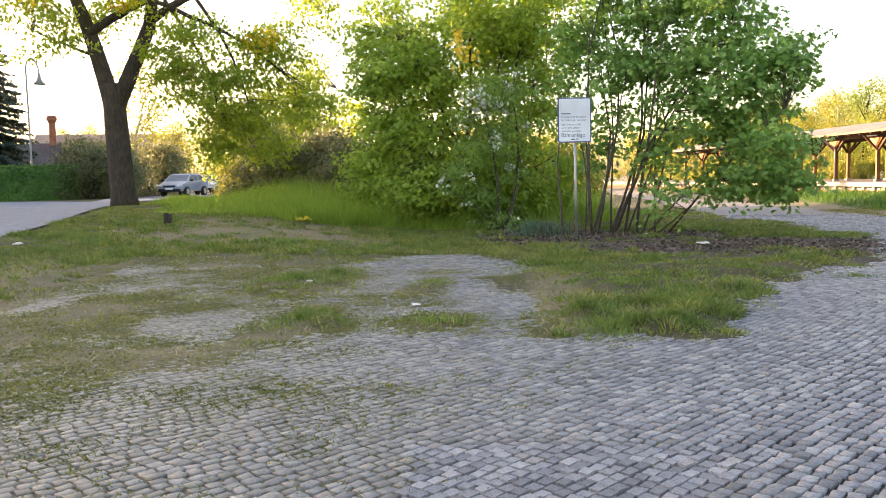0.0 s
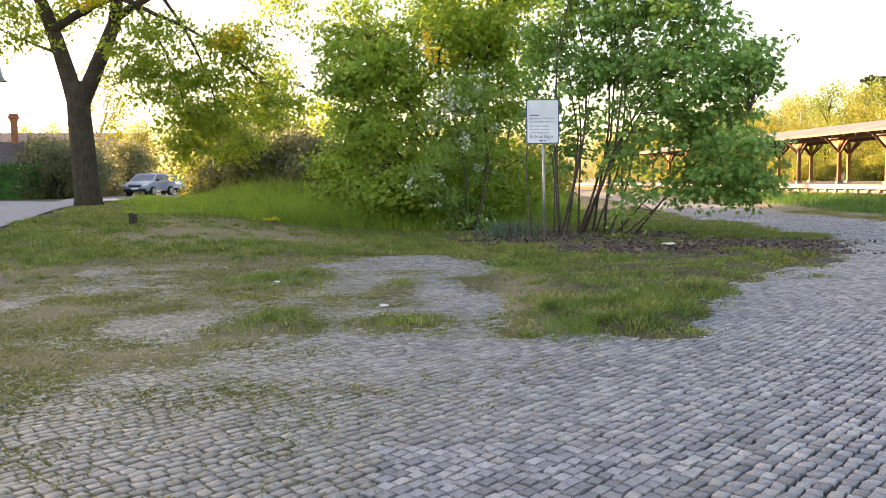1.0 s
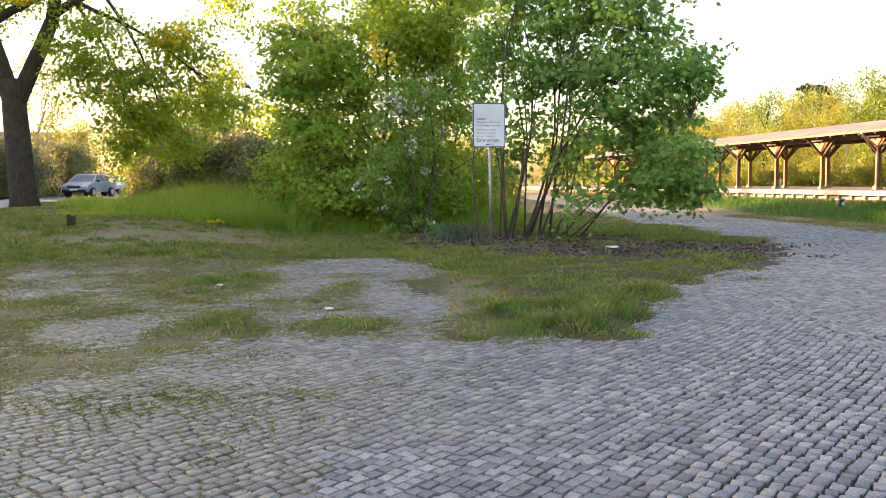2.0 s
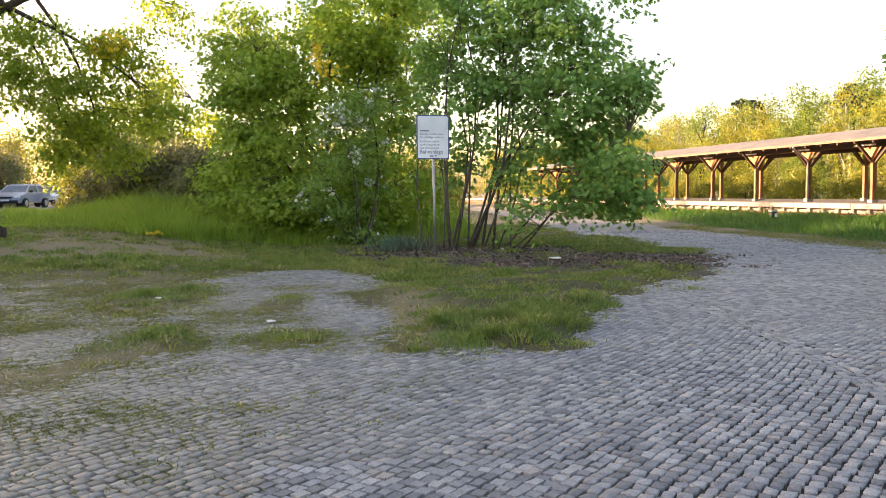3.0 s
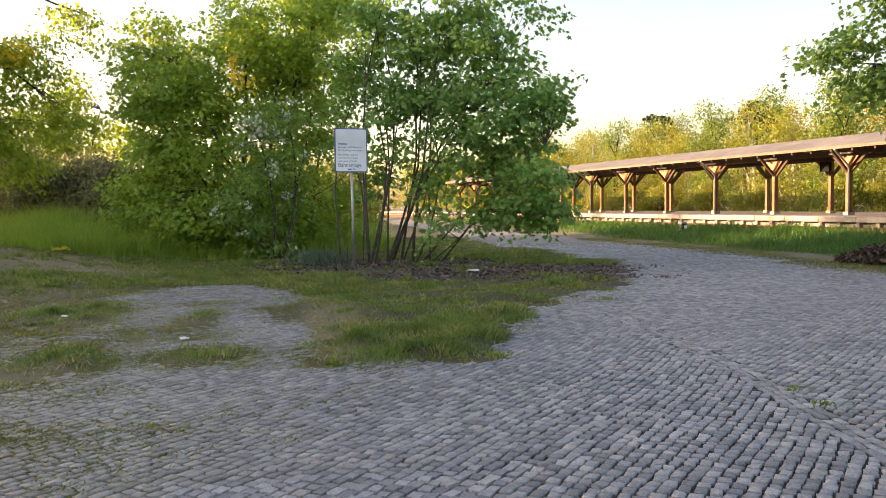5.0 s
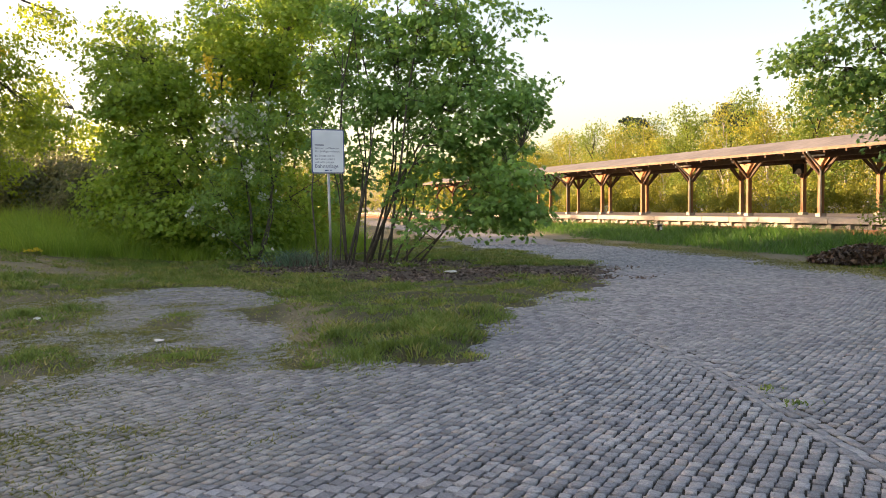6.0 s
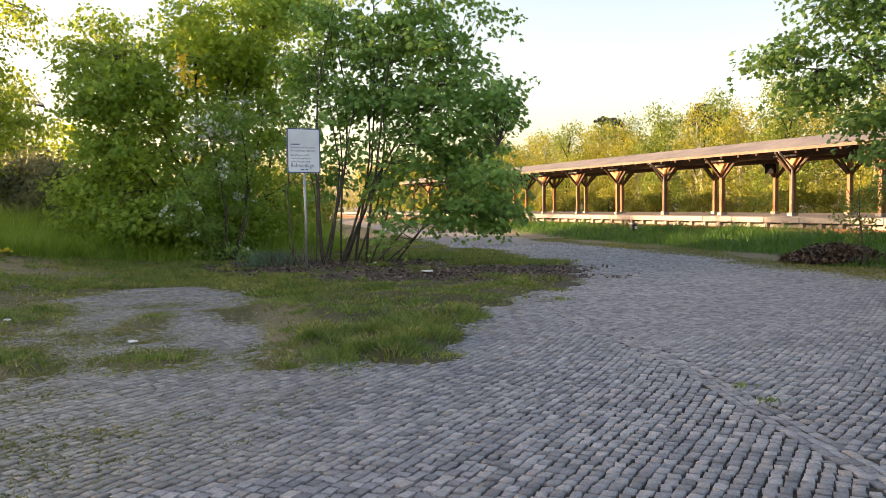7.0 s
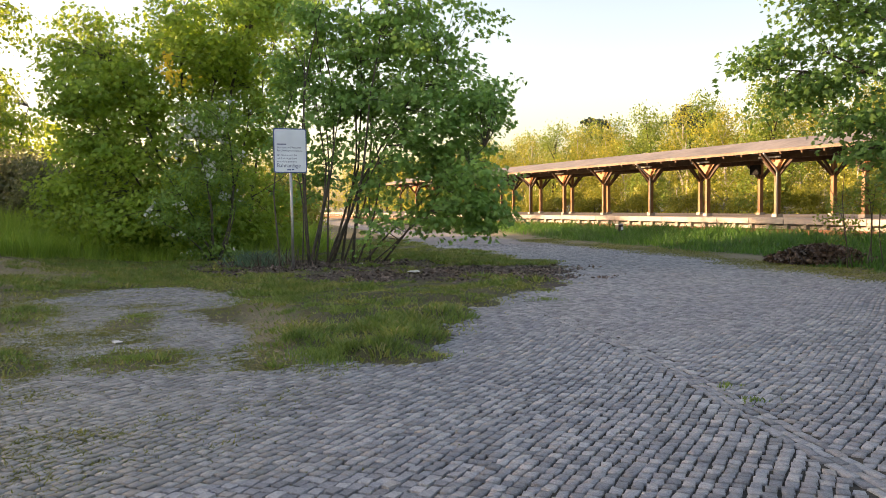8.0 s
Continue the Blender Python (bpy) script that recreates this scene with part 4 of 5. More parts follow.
def canopy():
    top = empty("platform_canopy", track(30.5, 45, 0.87), "timber platform canopy on braced posts under a grey felt roof", "canopy")
    inv = top.matrix_world.inverted()

    def L(p, s, z):
        return inv @ track(p, s, z)
    S = [29.3 + 4.75 * k for k in range(-4, 12)]
    s0, s1 = S[0] - 2, S[-1] + 2
    # roof: two shallow slopes with thickness
    for pa, pb in ((27.4, 30.55), (33.7, 30.55)):
        bm = bmesh.new()
        lo, hi = 3.78, 4.5
        vs = [bm.verts.new(L(p, s, z + dz)) for dz in (0, 0.09) for p, z, s in ((pa, lo, s0), (pb, hi, s0), (pb, hi, s1), (pa, lo, s1))]
        for f in ((0, 1, 2, 3), (7, 6, 5, 4), (0, 4, 5, 1), (1, 5, 6, 2), (2, 6, 7, 3), (3, 7, 4, 0)):
            bm.faces.new([vs[i] for i in f])
        bmesh.ops.recalc_face_normals(bm, faces=bm.faces)
        part("roof", bm, M["roof"], top)
    for p in (27.36, 33.74):
        bm = bmesh.new()
        beam(bm, L(p, s0, 3.81), L(p, s1, 3.81), 0.05, 0.13)
        part("fascia", bm, M["fascia"], top, "warm brown eaves board")
    for p in (28.8, 32.3, 30.55):
        bm = bmesh.new()
        z = 3.66 if p != 30.55 else 4.28
        beam(bm, L(p, s0, z), L(p, s1, z), 0.18, 0.24)
        part("purlin", bm, M["dark_timber"], top)
    k = 0
    s = s0 + 0.4
    while s < s1:
        for pa, pb in ((27.4, 30.55), (33.7, 30.55)):
            bm = bmesh.new()
            beam(bm, L(pa, s, 3.70), L(pb, s, 4.42), 0.1, 0.14)
            part("rafter", bm, M["dark_timber"], top)
        s += 1.19
    for s in S:
        for p in (28.8, 32.3):
            bm = bmesh.new()
            beam(bm, L(p, s, 0.95), L(p, s, 3.6), 0.2)
            part("post", bm, M["timber"], top)
            bm = bmesh.new()
            beam(bm, L(p, s, 0.86), L(p, s, 1.0), 0.34)
            part("post_base", bm, M["concrete"], top)
            for ds in (-1, 1):
                bm = bmesh.new()
                beam(bm, L(p, s, 2.72), L(p, s + ds * 0.95, 3.56), 0.1, 0.12)
                part("brace", bm, M["dark_timber"], top)
            d = -1 if p < 30 else 1
            for w in (d, -d):
                bm = bmesh.new()
                beam(bm, L(p, s, 2.72), L(p + w * 0.95, s, 3.66 + (0.04 if w == d else 0.3)), 0.1, 0.12)
                part("brace", bm, M["dark_timber"], top)
            if p < 30:
                # boarded triangle between the braces
                bm = bmesh.new()
                vs = [bm.verts.new(L(p - dp, s + ds, z)) for dp in (0.11, 0.15) for ds, z in ((0, 2.8), (-0.66, 3.5), (0.66, 3.5))]
                for f in ((0, 1, 2), (5, 4, 3), (0, 3, 4, 1), (1, 4, 5, 2), (2, 5, 3, 0)):
                    bm.faces.new([vs[i] for i in f])
                bmesh.ops.recalc_face_normals(bm, faces=bm.faces)
                part("spandrel_board", bm, M["orange_timber"], top, "boarded orange-brown triangle")
        bm = bmesh.new()
        beam(bm, L(28.8, s, 3.6), L(32.3, s, 3.6), 0.14, 0.2)
        part("tie_beam", bm, M["dark_timber"], top)
        bm = bmesh.new()
        beam(bm, L(28.3, s - 0.65, 3.6), L(28.3, s + 0.65, 3.6), 0.1, 0.07)
        part("light_tube", bm, M["sign_white"], top, "pale strip light housing")
    bm = bmesh.new()
    box(bm, 0, 0, 0, 0.18, 0.6, 0.48, 0, 0.02)
    ob = part("display_box", bm, M["display"], top, "hanging passenger display, near-black to carry the roof's shade")
    ob.matrix_local = inv @ Matrix.Translation(track(30.3, 32.3, 3.16)) @ pose(0, 0, 0, 0, 0, 8)
    for i in (1, 4, 6, 9):
        s = S[i]
        pts = [L(27.3, s - 0.7, 3.72), L(27.5, s - 0.6, 3.62), L(28.55, s - 0.15, 3.1), L(28.66, s - 0.12, 2.9), L(28.66, s - 0.12, 0.95)]
        v, f = tube(pts, [0.05] * 5, 8)
        part("downpipe", mesh_of("downpipe", v, f, M["steel"], True), M["steel"], top, "zinc rainwater pipe")


canopy()


def rails():
    for p in (23.0, 24.45):
        bm = bmesh.new()
        a, b = track(p, 0, 0.33), track(p, 140, 0.33)
        beam(bm, a, b, 0.14, 0.02)
        beam(bm, a + Vector((0, 0, 0.07)), b + Vector((0, 0, 0.07)), 0.02, 0.12)
        beam(bm, a + Vector((0, 0, 0.14)), b + Vector((0, 0, 0.14)), 0.07, 0.04)
        tagged(part("rail", bm, M["rust"], None), "rusty steel rail on ballast", "rail", "track rails", "structure")
    n = 140
    prof = [(21.6, 0.2), (22.2, 0.34), (25.2, 0.34), (25.9, 0.3)]
    v, f = [], []
    for i in range(n + 1):
        for p, z in prof:
            v.append(track(p, i, z))
    for i in range(n):
        for j in range(3):
            a = i * 4 + j
            f.append((a, a + 1, a + 5, a + 4))
    tagged(new("ballast", mesh_of("ballast", v, f, M["gravel"])), "brown-grey track ballast", "ballast", kind="structure")


rails()

# ---- the sign ----
def sign():
    top = empty("notice_sign", (1.555, 19.82, 0), "white notice board with dark blue border on a galvanised pole", "sign", rz=10)
    v, f = tube([(0, 0, -0.1), (0.0, 0, 1.2), (-0.03, 0, 3.36)], [0.034] * 3, 14)
    part("pole", mesh_of("pole", v, f, M["steel"], True), M["steel"], top)

    def plate(name, w, h, y0, y1, mat, r=0.05, label=""):
        bm = bmesh.new()
        ring = []
        for cx, cz, a0 in ((w / 2 - r, h / 2 - r, 0), (-w / 2 + r, h / 2 - r, 90), (-w / 2 + r, -h / 2 + r, 180), (w / 2 - r, -h / 2 + r, 270)):
            for k in range(5):
                a = radians(a0 + 22.5 * k)
                ring.append((cx + r * math.cos(a), cz + r * math.sin(a)))
        lo = [bm.verts.new((x, y0, z)) for x, z in ring]
        hi = [bm.verts.new((x, y1, z)) for x, z in ring]
        bm.faces.new(lo)
        bm.faces.new(hi[::-1])
        for i in range(len(ring)):
            j = (i + 1) % len(ring)
            bm.faces.new((lo[i], hi[i], hi[j], lo[j]))
        bmesh.ops.recalc_face_normals(bm, faces=bm.faces)
        ob = part(name, bm, mat, top, label)
        ob.location = (-0.03, 0, 2.87)
        return ob
    plate("back_plate", 0.80, 1.05, -0.05, -0.03, M["sign_back"])
    plate("border", 0.795, 1.045, -0.054, -0.05, M["sign_blue"])
    plate("face", 0.745, 0.995, -0.058, -0.0545, M["sign_white"], 0.035)
    plate("clamp", 0.24, 0.06, -0.03, 0.045, M["steel"], 0.01)

    def words(text, size, x, z, mat):
        cu = bpy.data.curves.new("lettering", "FONT")
        cu.body, cu.size, cu.extrude = text, size, 0.0006
        tmp = bpy.data.objects.new("lettering", cu)
        scene.collection.objects.link(tmp)
        me = bpy.data.meshes.new_from_object(tmp.evaluated_get(bpy.context.evaluated_depsgraph_get()))
        bpy.data.objects.remove(tmp)
        me.materials.clear()
        ob = part("lettering", me, mat, top)
        ob.matrix_local = pose(-0.03 + x, -0.0605, 2.87 + z, 90, 0, 0)
    for i, text in enumerate(["Betreten und Benutzen", "für Unbefugte verboten"]):
        words(text, 0.062, -0.315, 0.055 - 0.075 * i, M["sign_ink"])
    for i, text in enumerate(["Bei Schnee und Eis", "wird nicht geräumt", "und nicht gestreut"]):
        words(text, 0.062, -0.315, -0.125 - 0.075 * i, M["sign_ink"])
    words("Bahnanlage", 0.128, -0.325, -0.39, M["sign_ink"])
    for w, x, z, h in ((0.22, -0.205, 0.148, 0.026), (0.09, -0.04, -0.45, 0.025), (0.05, 0.06, -0.445, 0.02)):
        bm = bmesh.new()
        box(bm, 0, 0, 0, w, 0.002, h)
        ob = part("lettering", bm, M["sign_ink"] if h == 0.026 else M["sign_blue"], top)
        ob.location = (-0.03 + x, -0.0595, 2.87 + z)


sign()


# ---- grasses ----
def blades(name, x, y, z, h, w, lean, mat, g, label, category="grass", simple=False, heading=None):
    """Grass blades, each a bent two-piece strip."""
    n = len(x)
    a = g.random(n) * 2 * math.pi
    b = g.random(n) * 2 * math.pi if heading is None else heading
    dx, dy = np.cos(a), np.sin(a)
    lx, ly = np.cos(b) * lean * h, np.sin(b) * lean * h
    P = np.zeros((n, 5, 3))
    for k, (t, ww, ll) in enumerate(((0, 1, 0), (0, -1, 0), (0.6, 0.75, 0.35), (0.6, -0.75, 0.35), (1, 0, 1))):
        P[:, k, 0] = x + dx * ww * w / 2 + lx * ll
        P[:, k, 1] = y + dy * ww * w / 2 + ly * ll
        P[:, k, 2] = z + h * t * (1 - 0.25 * lean * t)
    me = bpy.data.meshes.new(name)
    off = (np.arange(n) * 5)[:, None]
    pieces = [[0, 1, 2]] if simple else [[0, 1, 3, 2], [2, 3, 4]]
    if simple:
        P = P[:, [0, 1, 4]]
        off = (np.arange(n) * 3)[:, None]
    loops = np.concatenate([np.array([q]) + off for q in pieces], 1).ravel()
    tot = np.tile([len(q) for q in pieces], n)
    me.vertices.add(n * P.shape[1])
    me.vertices.foreach_set("co", P.reshape(-1))
    me.loops.add(len(loops))
    me.loops.foreach_set("vertex_index", loops.astype(np.int32))
    me.polygons.add(len(tot))
    me.polygons.foreach_set("loop_start", np.concatenate([[0], np.cumsum(tot)[:-1]]).astype(np.int32))
    me.materials.append(mat)
    me.update(calc_edges=True)
    me.validate()
    return tagged(new(name, me), label, category, kind="stuff")


def turf():
    g = np.random.default_rng(41)
    n = 760000
    x, y = g.uniform(-17, 9.5, n), g.uniform(6, 37, n)
    gr = green(x, y) * (1 - 0.9 * mulch(x, y))
    clump = np.clip(0.5 + 0.75 * fbm(x * 1.6 + 30, y * 1.6), 0, 1)
    dry = straw(x, y)
    keep = g.random(n) < gr ** 1.3 * (0.08 + 0.75 * clump ** 2) * (1 - 0.7 * dry)
    keep &= signed(ROAD, x, y) < -0.08 - 0.15 * g.random(n)
    # the hump of rich grass between the tracks of the cars is thickest
    x, y, clump, gr = x[keep], y[keep], clump[keep], gr[keep]
    far = np.hypot(x, y)
    h = (0.03 + 0.09 * clump ** 2 * g.random(len(x))) * (0.5 + 0.7 * gr)
    for near in (True, False):
        k = (far < 15) == near
        blades("turf", x[k], y[k], height(x[k], y[k]) + 0.02, h[k], (0.009 + 0.001 * far[k]) * (1.0 if near else 1.3), 0.6 + 0.3 * g.random(k.sum()), M["grass"], g, "patchy short spring turf over earth and cobbles", "grass", not near)
    # tufts
    T = []
    for cx, cy, r, k, hh in [(1.0, 8.2, 0.45, 900, 0.16), (1.6, 8.3, 0.4, 700, 0.15), (0.7, 9.0, 0.3, 400, 0.14), (1.5, 9.6, 0.3, 400, 0.15), (2.0, 9.2, 0.3, 350, 0.12), (-2.3, 8.7, 0.5, 800, 0.1), (-3.3, 12.4, 0.5, 900, 0.16), (-2.9, 13.2, 0.4, 500, 0.15), (-0.9, 8.7, 0.5, 600, 0.07), (2.4, 14.6, 0.3, 400, 0.2), (-1.2, 12.2, 0.3, 250, 0.06), (4.2, 14.4, 0.3, 250, 0.16), (1.0, 13.0, 0.9, 1300, 0.14), (1.6, 11.2, 0.6, 800, 0.13), (0.8, 11.5, 0.3, 300, 0.12), (-7.8, 16.0, 0.5, 400, 0.2), (-9.5, 16, 1.5, 2500, 0.16), (-10.5, 18.5, 1.5, 2500, 0.16), (-4.5, 18.5, 2, 1800, 0.12), (-1.5, 18.5, 2, 1800, 0.12), (3.4, 13.4, 0.4, 300, 0.13), (4.0, 5.9, 0.12, 50, 0.05), (3.9, 5.4, 0.12, 50, 0.05), (4.9, 12.2, 0.3, 150, 0.07)]:
        for _ in range(k):
            a, q = g.random() * 6.283, 0.7 * r * abs(g.normal())
            a2 = 0.35 * r * math.sin(3 * a + cx * 7)
            T.append((cx + (q + a2) * math.cos(a) * 1.25, cy + (q + a2) * math.sin(a), hh * (0.4 + 0.6 * g.random()) * max(0.35, 1.1 - 0.5 * q / r)))
    T = np.array(T)
    lean = 0.55 + 0.35 * g.random(len(T))
    blades("grass_tufts", T[:, 0], T[:, 1], height(T[:, 0], T[:, 1]) + 0.02, T[:, 2], 0.011, lean, M["tuft"], g, "lush green tufts of grass on the trodden turf")
    # tussocks: blades that fan out from many small crowns
    n = 13000
    cx, cy = g.uniform(-12.5, 8, n), g.uniform(6.5, 25, n)
    clump = np.clip(0.45 + 0.8 * fbm(cx * 0.9 + 12, cy * 0.9), 0, 1)
    k = (g.random(n) < sstep(0.5, 0.95, green(cx, cy)) * (1 - 0.9 * mulch(cx, cy)) * (1 - 0.55 * straw(cx, cy)) * clump ** 1.2) & (signed(ROAD, cx, cy) < -0.1)
    cx, cy, clump = cx[k], cy[k], clump[k]
    r = g.uniform(0.05, 0.2, len(cx)) * (0.7 + 0.6 * clump)
    hh = g.uniform(0.05, 0.19, len(cx)) * (0.5 + 0.7 * clump)
    m = (22 + 1200 * r * r).astype(int)
    i = np.repeat(np.arange(len(cx)), m)
    a, q = g.random(len(i)) * 2 * math.pi, np.sqrt(g.random(len(i)))
    x, y = cx[i] + 1.2 * r[i] * q * np.cos(a), cy[i] + r[i] * q * np.sin(a)
    h = hh[i] * (1.15 - 0.65 * q) * (0.7 + 0.5 * g.random(len(i)))
    pale = g.random(len(cx))[i] < 0.35
    for sel, mt in ((pale, M["grass"]), (~pale, M["tuft"])):
        blades("grass_tussocks", x[sel], y[sel], height(x[sel], y[sel]) + 0.015, h[sel], 0.013 + 0.0008 * y[sel], 0.35 + 0.8 * q[sel], mt, g, "small green tussocks of grass with bare ground between", heading=a[sel] + 0.5 * g.normal(size=sel.sum()))
    n = 170000
    x, y = g.uniform(-12, 2, n), g.uniform(6.5, 26, n)
    k = g.random(n) < straw(x, y) * np.clip(green(x, y) - 0.25, 0, 1) * 0.7 * (0.4 + 0.6 * np.clip(0.5 + fbm(x * 2, y * 2), 0, 1))
    x, y = x[k], y[k]
    blades("dry_straw", x, y, height(x, y) + 0.03, 0.02 + 0.05 * g.random(len(x)), 0.012, 1.6 + 1.2 * g.random(len(x)), M["dry"], g, "flattened dry straw on the trodden ground")
    n = 800000
    x, y = g.uniform(-9, 1.8, n), g.uniform(3.2, 17, n)
    f = np.clip(0.45 + 0.9 * fbm(x * 1.1 + 50, y * 1.4), 0, 1)
    gr = green(x, y)
    k = g.random(n) < (0.8 * f ** 1.4 * sstep(1.6, -2.6, x) * sstep(3.0, 5.5, y) + 0.5 * sstep(0.1, 0.4, gr)) * (1 - sstep(0.75, 0.95, gr))
    x, y, f = x[k], y[k], f[k]
    blades("joint_moss", x, y, height(x, y) + 0.006, 0.013 + 0.028 * g.random(len(x)) * (0.6 + 0.6 * f), 0.017, 0.9 + 0.6 * g.random(len(x)), M["moss"], g, "olive moss and seedling grass in the sett joints", "moss", True)
    n = 60000
    x, y = g.uniform(10, 15, n), g.uniform(11, 34, n)
    e = signed(RIGHT, x, y) + 0.5 * fbm(x, y)
    k = g.random(n) < sstep(-1.5, -0.2, e) * (1 - sstep(0.6, 1.4, e)) * 0.8
    x, y = x[k], y[k]
    blades("verge_moss", x, y, height(x, y) + 0.02, 0.02 + 0.03 * g.random(len(x)), 0.035, 0.9 + 0.6 * g.random(len(x)), M["moss"], g, "yellowish moss and low weeds along the paving's edge", "moss", True)
    # tall grass before the bushes
    n = 95000
    x, y = g.uniform(-17, 3.5, n), g.uniform(22, 40, n)
    edge = 24.2 + 0.03 * (x + 6) ** 2 * 0.5 + 0.6 * fuzz(x * 0.7, y * 0.2) + np.where(x < -11, (-11 - x) * 1.3, 0) + np.where(x > 0, -1.6 * np.minimum(x, 1.6) * 0.5, 0)
    k = (y > edge) & (g.random(n) < np.clip(1.4 - (y - edge) / 14, 0.25, 1)) & (x < 1.5 + 0.5 * (y - 24))
    bear = np.degrees(np.arctan2(-x, y))
    k &= bear < 23 + 1.5 * fbm(x * 0.5, y * 0.5)
    k &= signed(ROAD, x, y) < -0.2
    x, y, edge, bear = x[k], y[k], edge[k], bear[k]
    h = (0.5 + 0.85 * g.random(len(x))) * (0.5 + 0.6 * sstep(0, 2.0, y - edge)) * np.clip(0.85 + 0.75 * fbm(x * 0.8, y * 0.8), 0.3, 1.5) * (1 - 0.75 * sstep(14, 21, bear))
    blades("tall_grass", x, y, height(x, y), np.maximum(h, 0.12), 0.022, 0.35 + 0.4 * g.random(len(x)), M["tall_grass"], g, "tall uncut meadow grass before the bushes")
    # verge by the tracks
    n = 90000
    s, p = g.uniform(6, 75, n), g.uniform(14, 22.2, n)
    x, y = N.x * p + U.x * s, N.y * p + U.y * s
    k = (signed(RIGHT, x, y) > 0.6 + 0.5 * fuzz(x, y)) & (g.random(n) < np.clip(1.2 - s / 80, 0.2, 1))
    x, y = x[k], y[k]
    h = (0.18 + 0.5 * g.random(len(x))) * sstep(0.2, 2.0, signed(RIGHT, x, y)) * (0.75 + 0.4 * fuzz(x * 0.8, y * 0.5))
    blades("verge_grass", x, y, height(x, y), np.maximum(h, 0.06), 0.03, 0.35 + 0.4 * g.random(len(x)), M["verge"], g, "long green verge grass along the tracks")
    n = 130
    x, y = g.normal(1.45, 0.45, n), g.normal(21.0, 0.3, n)
    blades("dead_stalks", x, y, height(x, y), 0.25 + 0.65 * g.random(n), 0.014, 0.3 + 0.4 * g.random(n), M["dead"], g, "dry brown weed stalks at the foot of the sign", "weeds")
    n = 500
    x, y = g.normal(0.85, 0.3, n), g.normal(21.6, 0.3, n)
    blades("blue_sedge", x, y, height(x, y), 0.3 + 0.35 * g.random(n), 0.025, 0.8 + 0.3 * g.random(n), M["bluegrass"], g, "blue-green strap-leaved clump beside the sign", "plant")


turf()


def fallen_leaves():
    g = np.random.default_rng(51)
    n = 16000
    x, y = g.uniform(-2, 9, n), g.uniform(15, 23, n)
    k = g.random(n) < mulch(x, y) * 0.9
    x, y = x[k], y[k]
    nr = np.stack([g.normal(size=len(x)) * 0.5, g.normal(size=len(x)) * 0.5, np.ones(len(x))], 1)
    me = leaf_mesh("leaf_litter", np.stack([x, y, height(x, y) + 0.05 + 0.03 * g.random(len(x))], 1), nr, 0.05 + 0.06 * g.random(len(x)), M["dead"], OVAL_LEAF, OVAL_FACES, 0.4, None, g)
    tagged(new("leaf_litter", me), "dry brown leaf litter under the maples", "leaf litter", kind="stuff")


fallen_leaves()


def chip_pile():
    g = np.random.default_rng(61)
    top = empty("woodchip_heap", (14.35, 17.4, 0), "low heap of dark brown wood chips and old leaves", "heap")
    bm = bmesh.new()
    bmesh.ops.create_grid(bm, x_segments=24, y_segments=24, size=1.0)
    for v in bm.verts:
        r = min(1, v.co.length)
        v.co = Vector((v.co.x * 0.95, v.co.y * 1.0, 0.33 * (1 - r * r) + 0.16 * noise.noise(v.co * 2.6) * (1 - r) + 0.06 * noise.noise(v.co * 7) - 0.02))
    part("core", bm, M["chips"], top)
    n = 4400
    a, q = g.random(n) * 6.283, np.sqrt(g.random(n))
    x, y = q * np.cos(a), q * np.sin(a)
    pos = np.stack([x * 1.25 + 0.1 * g.normal(size=n), y * 1.2, np.maximum(0.33 * (1 - (q * 1.15) ** 2), 0) + 0.05 + 0.11 * g.random(n)], 1)
    part("chip_layer", leaf_mesh("chips", pos, g.normal(size=(n, 3)) + np.array([0, 0, 1]), 0.06 + 0.09 * g.random(n), M["chips"], OVAL_LEAF, OVAL_FACES, 0.3, None, g), M["chips"], top)["kind"] = "stuff"


chip_pile()


# ---- small things ----
def crumple(name, x, y, s, label, mat, flat=0.35, lift=0.03):
    bm = bmesh.new()
    bmesh.ops.create_icosphere(bm, subdivisions=2, radius=s)
    for v in bm.verts:
        k = 0.75 + 0.5 * noise.noise(v.co * (3 / s) + Vector((x, y, 0)))
        v.co = Vector((v.co.x * k * 1.3, v.co.y * k, v.co.z * k * flat))
    ob = part(name, bm, mat, None)
    ob.location = (x, y, float(height(x, y)) + lift + s * flat * 0.6)
    return tagged(ob, label, "litter", "litter")


crumple("paper_scrap", -1.19, 9.82, 0.06, "small white crumpled paper on the mossy cobbles", M["litter"])
crumple("paper_scrap", 3.95, 17.4, 0.14, "flat white scrap of packaging on the leaf litter", M["litter"], 0.2, 0.1)
crumple("paper_scrap", -10.4, 16.6, 0.1, "white paper scrap lying in the grass", M["litter"], 0.4, 0.1)
crumple("paper_scrap", -3.0, 11.9, 0.05, "tiny white paper scrap in a grass tuft", M["litter"], 0.4, 0.06)
crumple("paper_scrap", 3.4, 21.0, 0.08, "white scrap under the bushes", M["litter"], 0.3, 0.05)


def stump_post():
    top = empty("wooden_post", (-9.15, 21.4, 0.46), "short dark weathered wooden post in the grass", "post", rz=12)
    bm = bmesh.new()
    box(bm, -0.045, 0, 0.16, 0.1, 0.12, 0.42, 0, 0.012)
    part("plank", bm, M["dark_wood"], top)
    bm = bmesh.new()
    box(bm, 0.06, 0.01, 0.14, 0.09, 0.11, 0.38, 0, 0.012)
    part("plank", bm, M["dark_wood"], top)


stump_post()


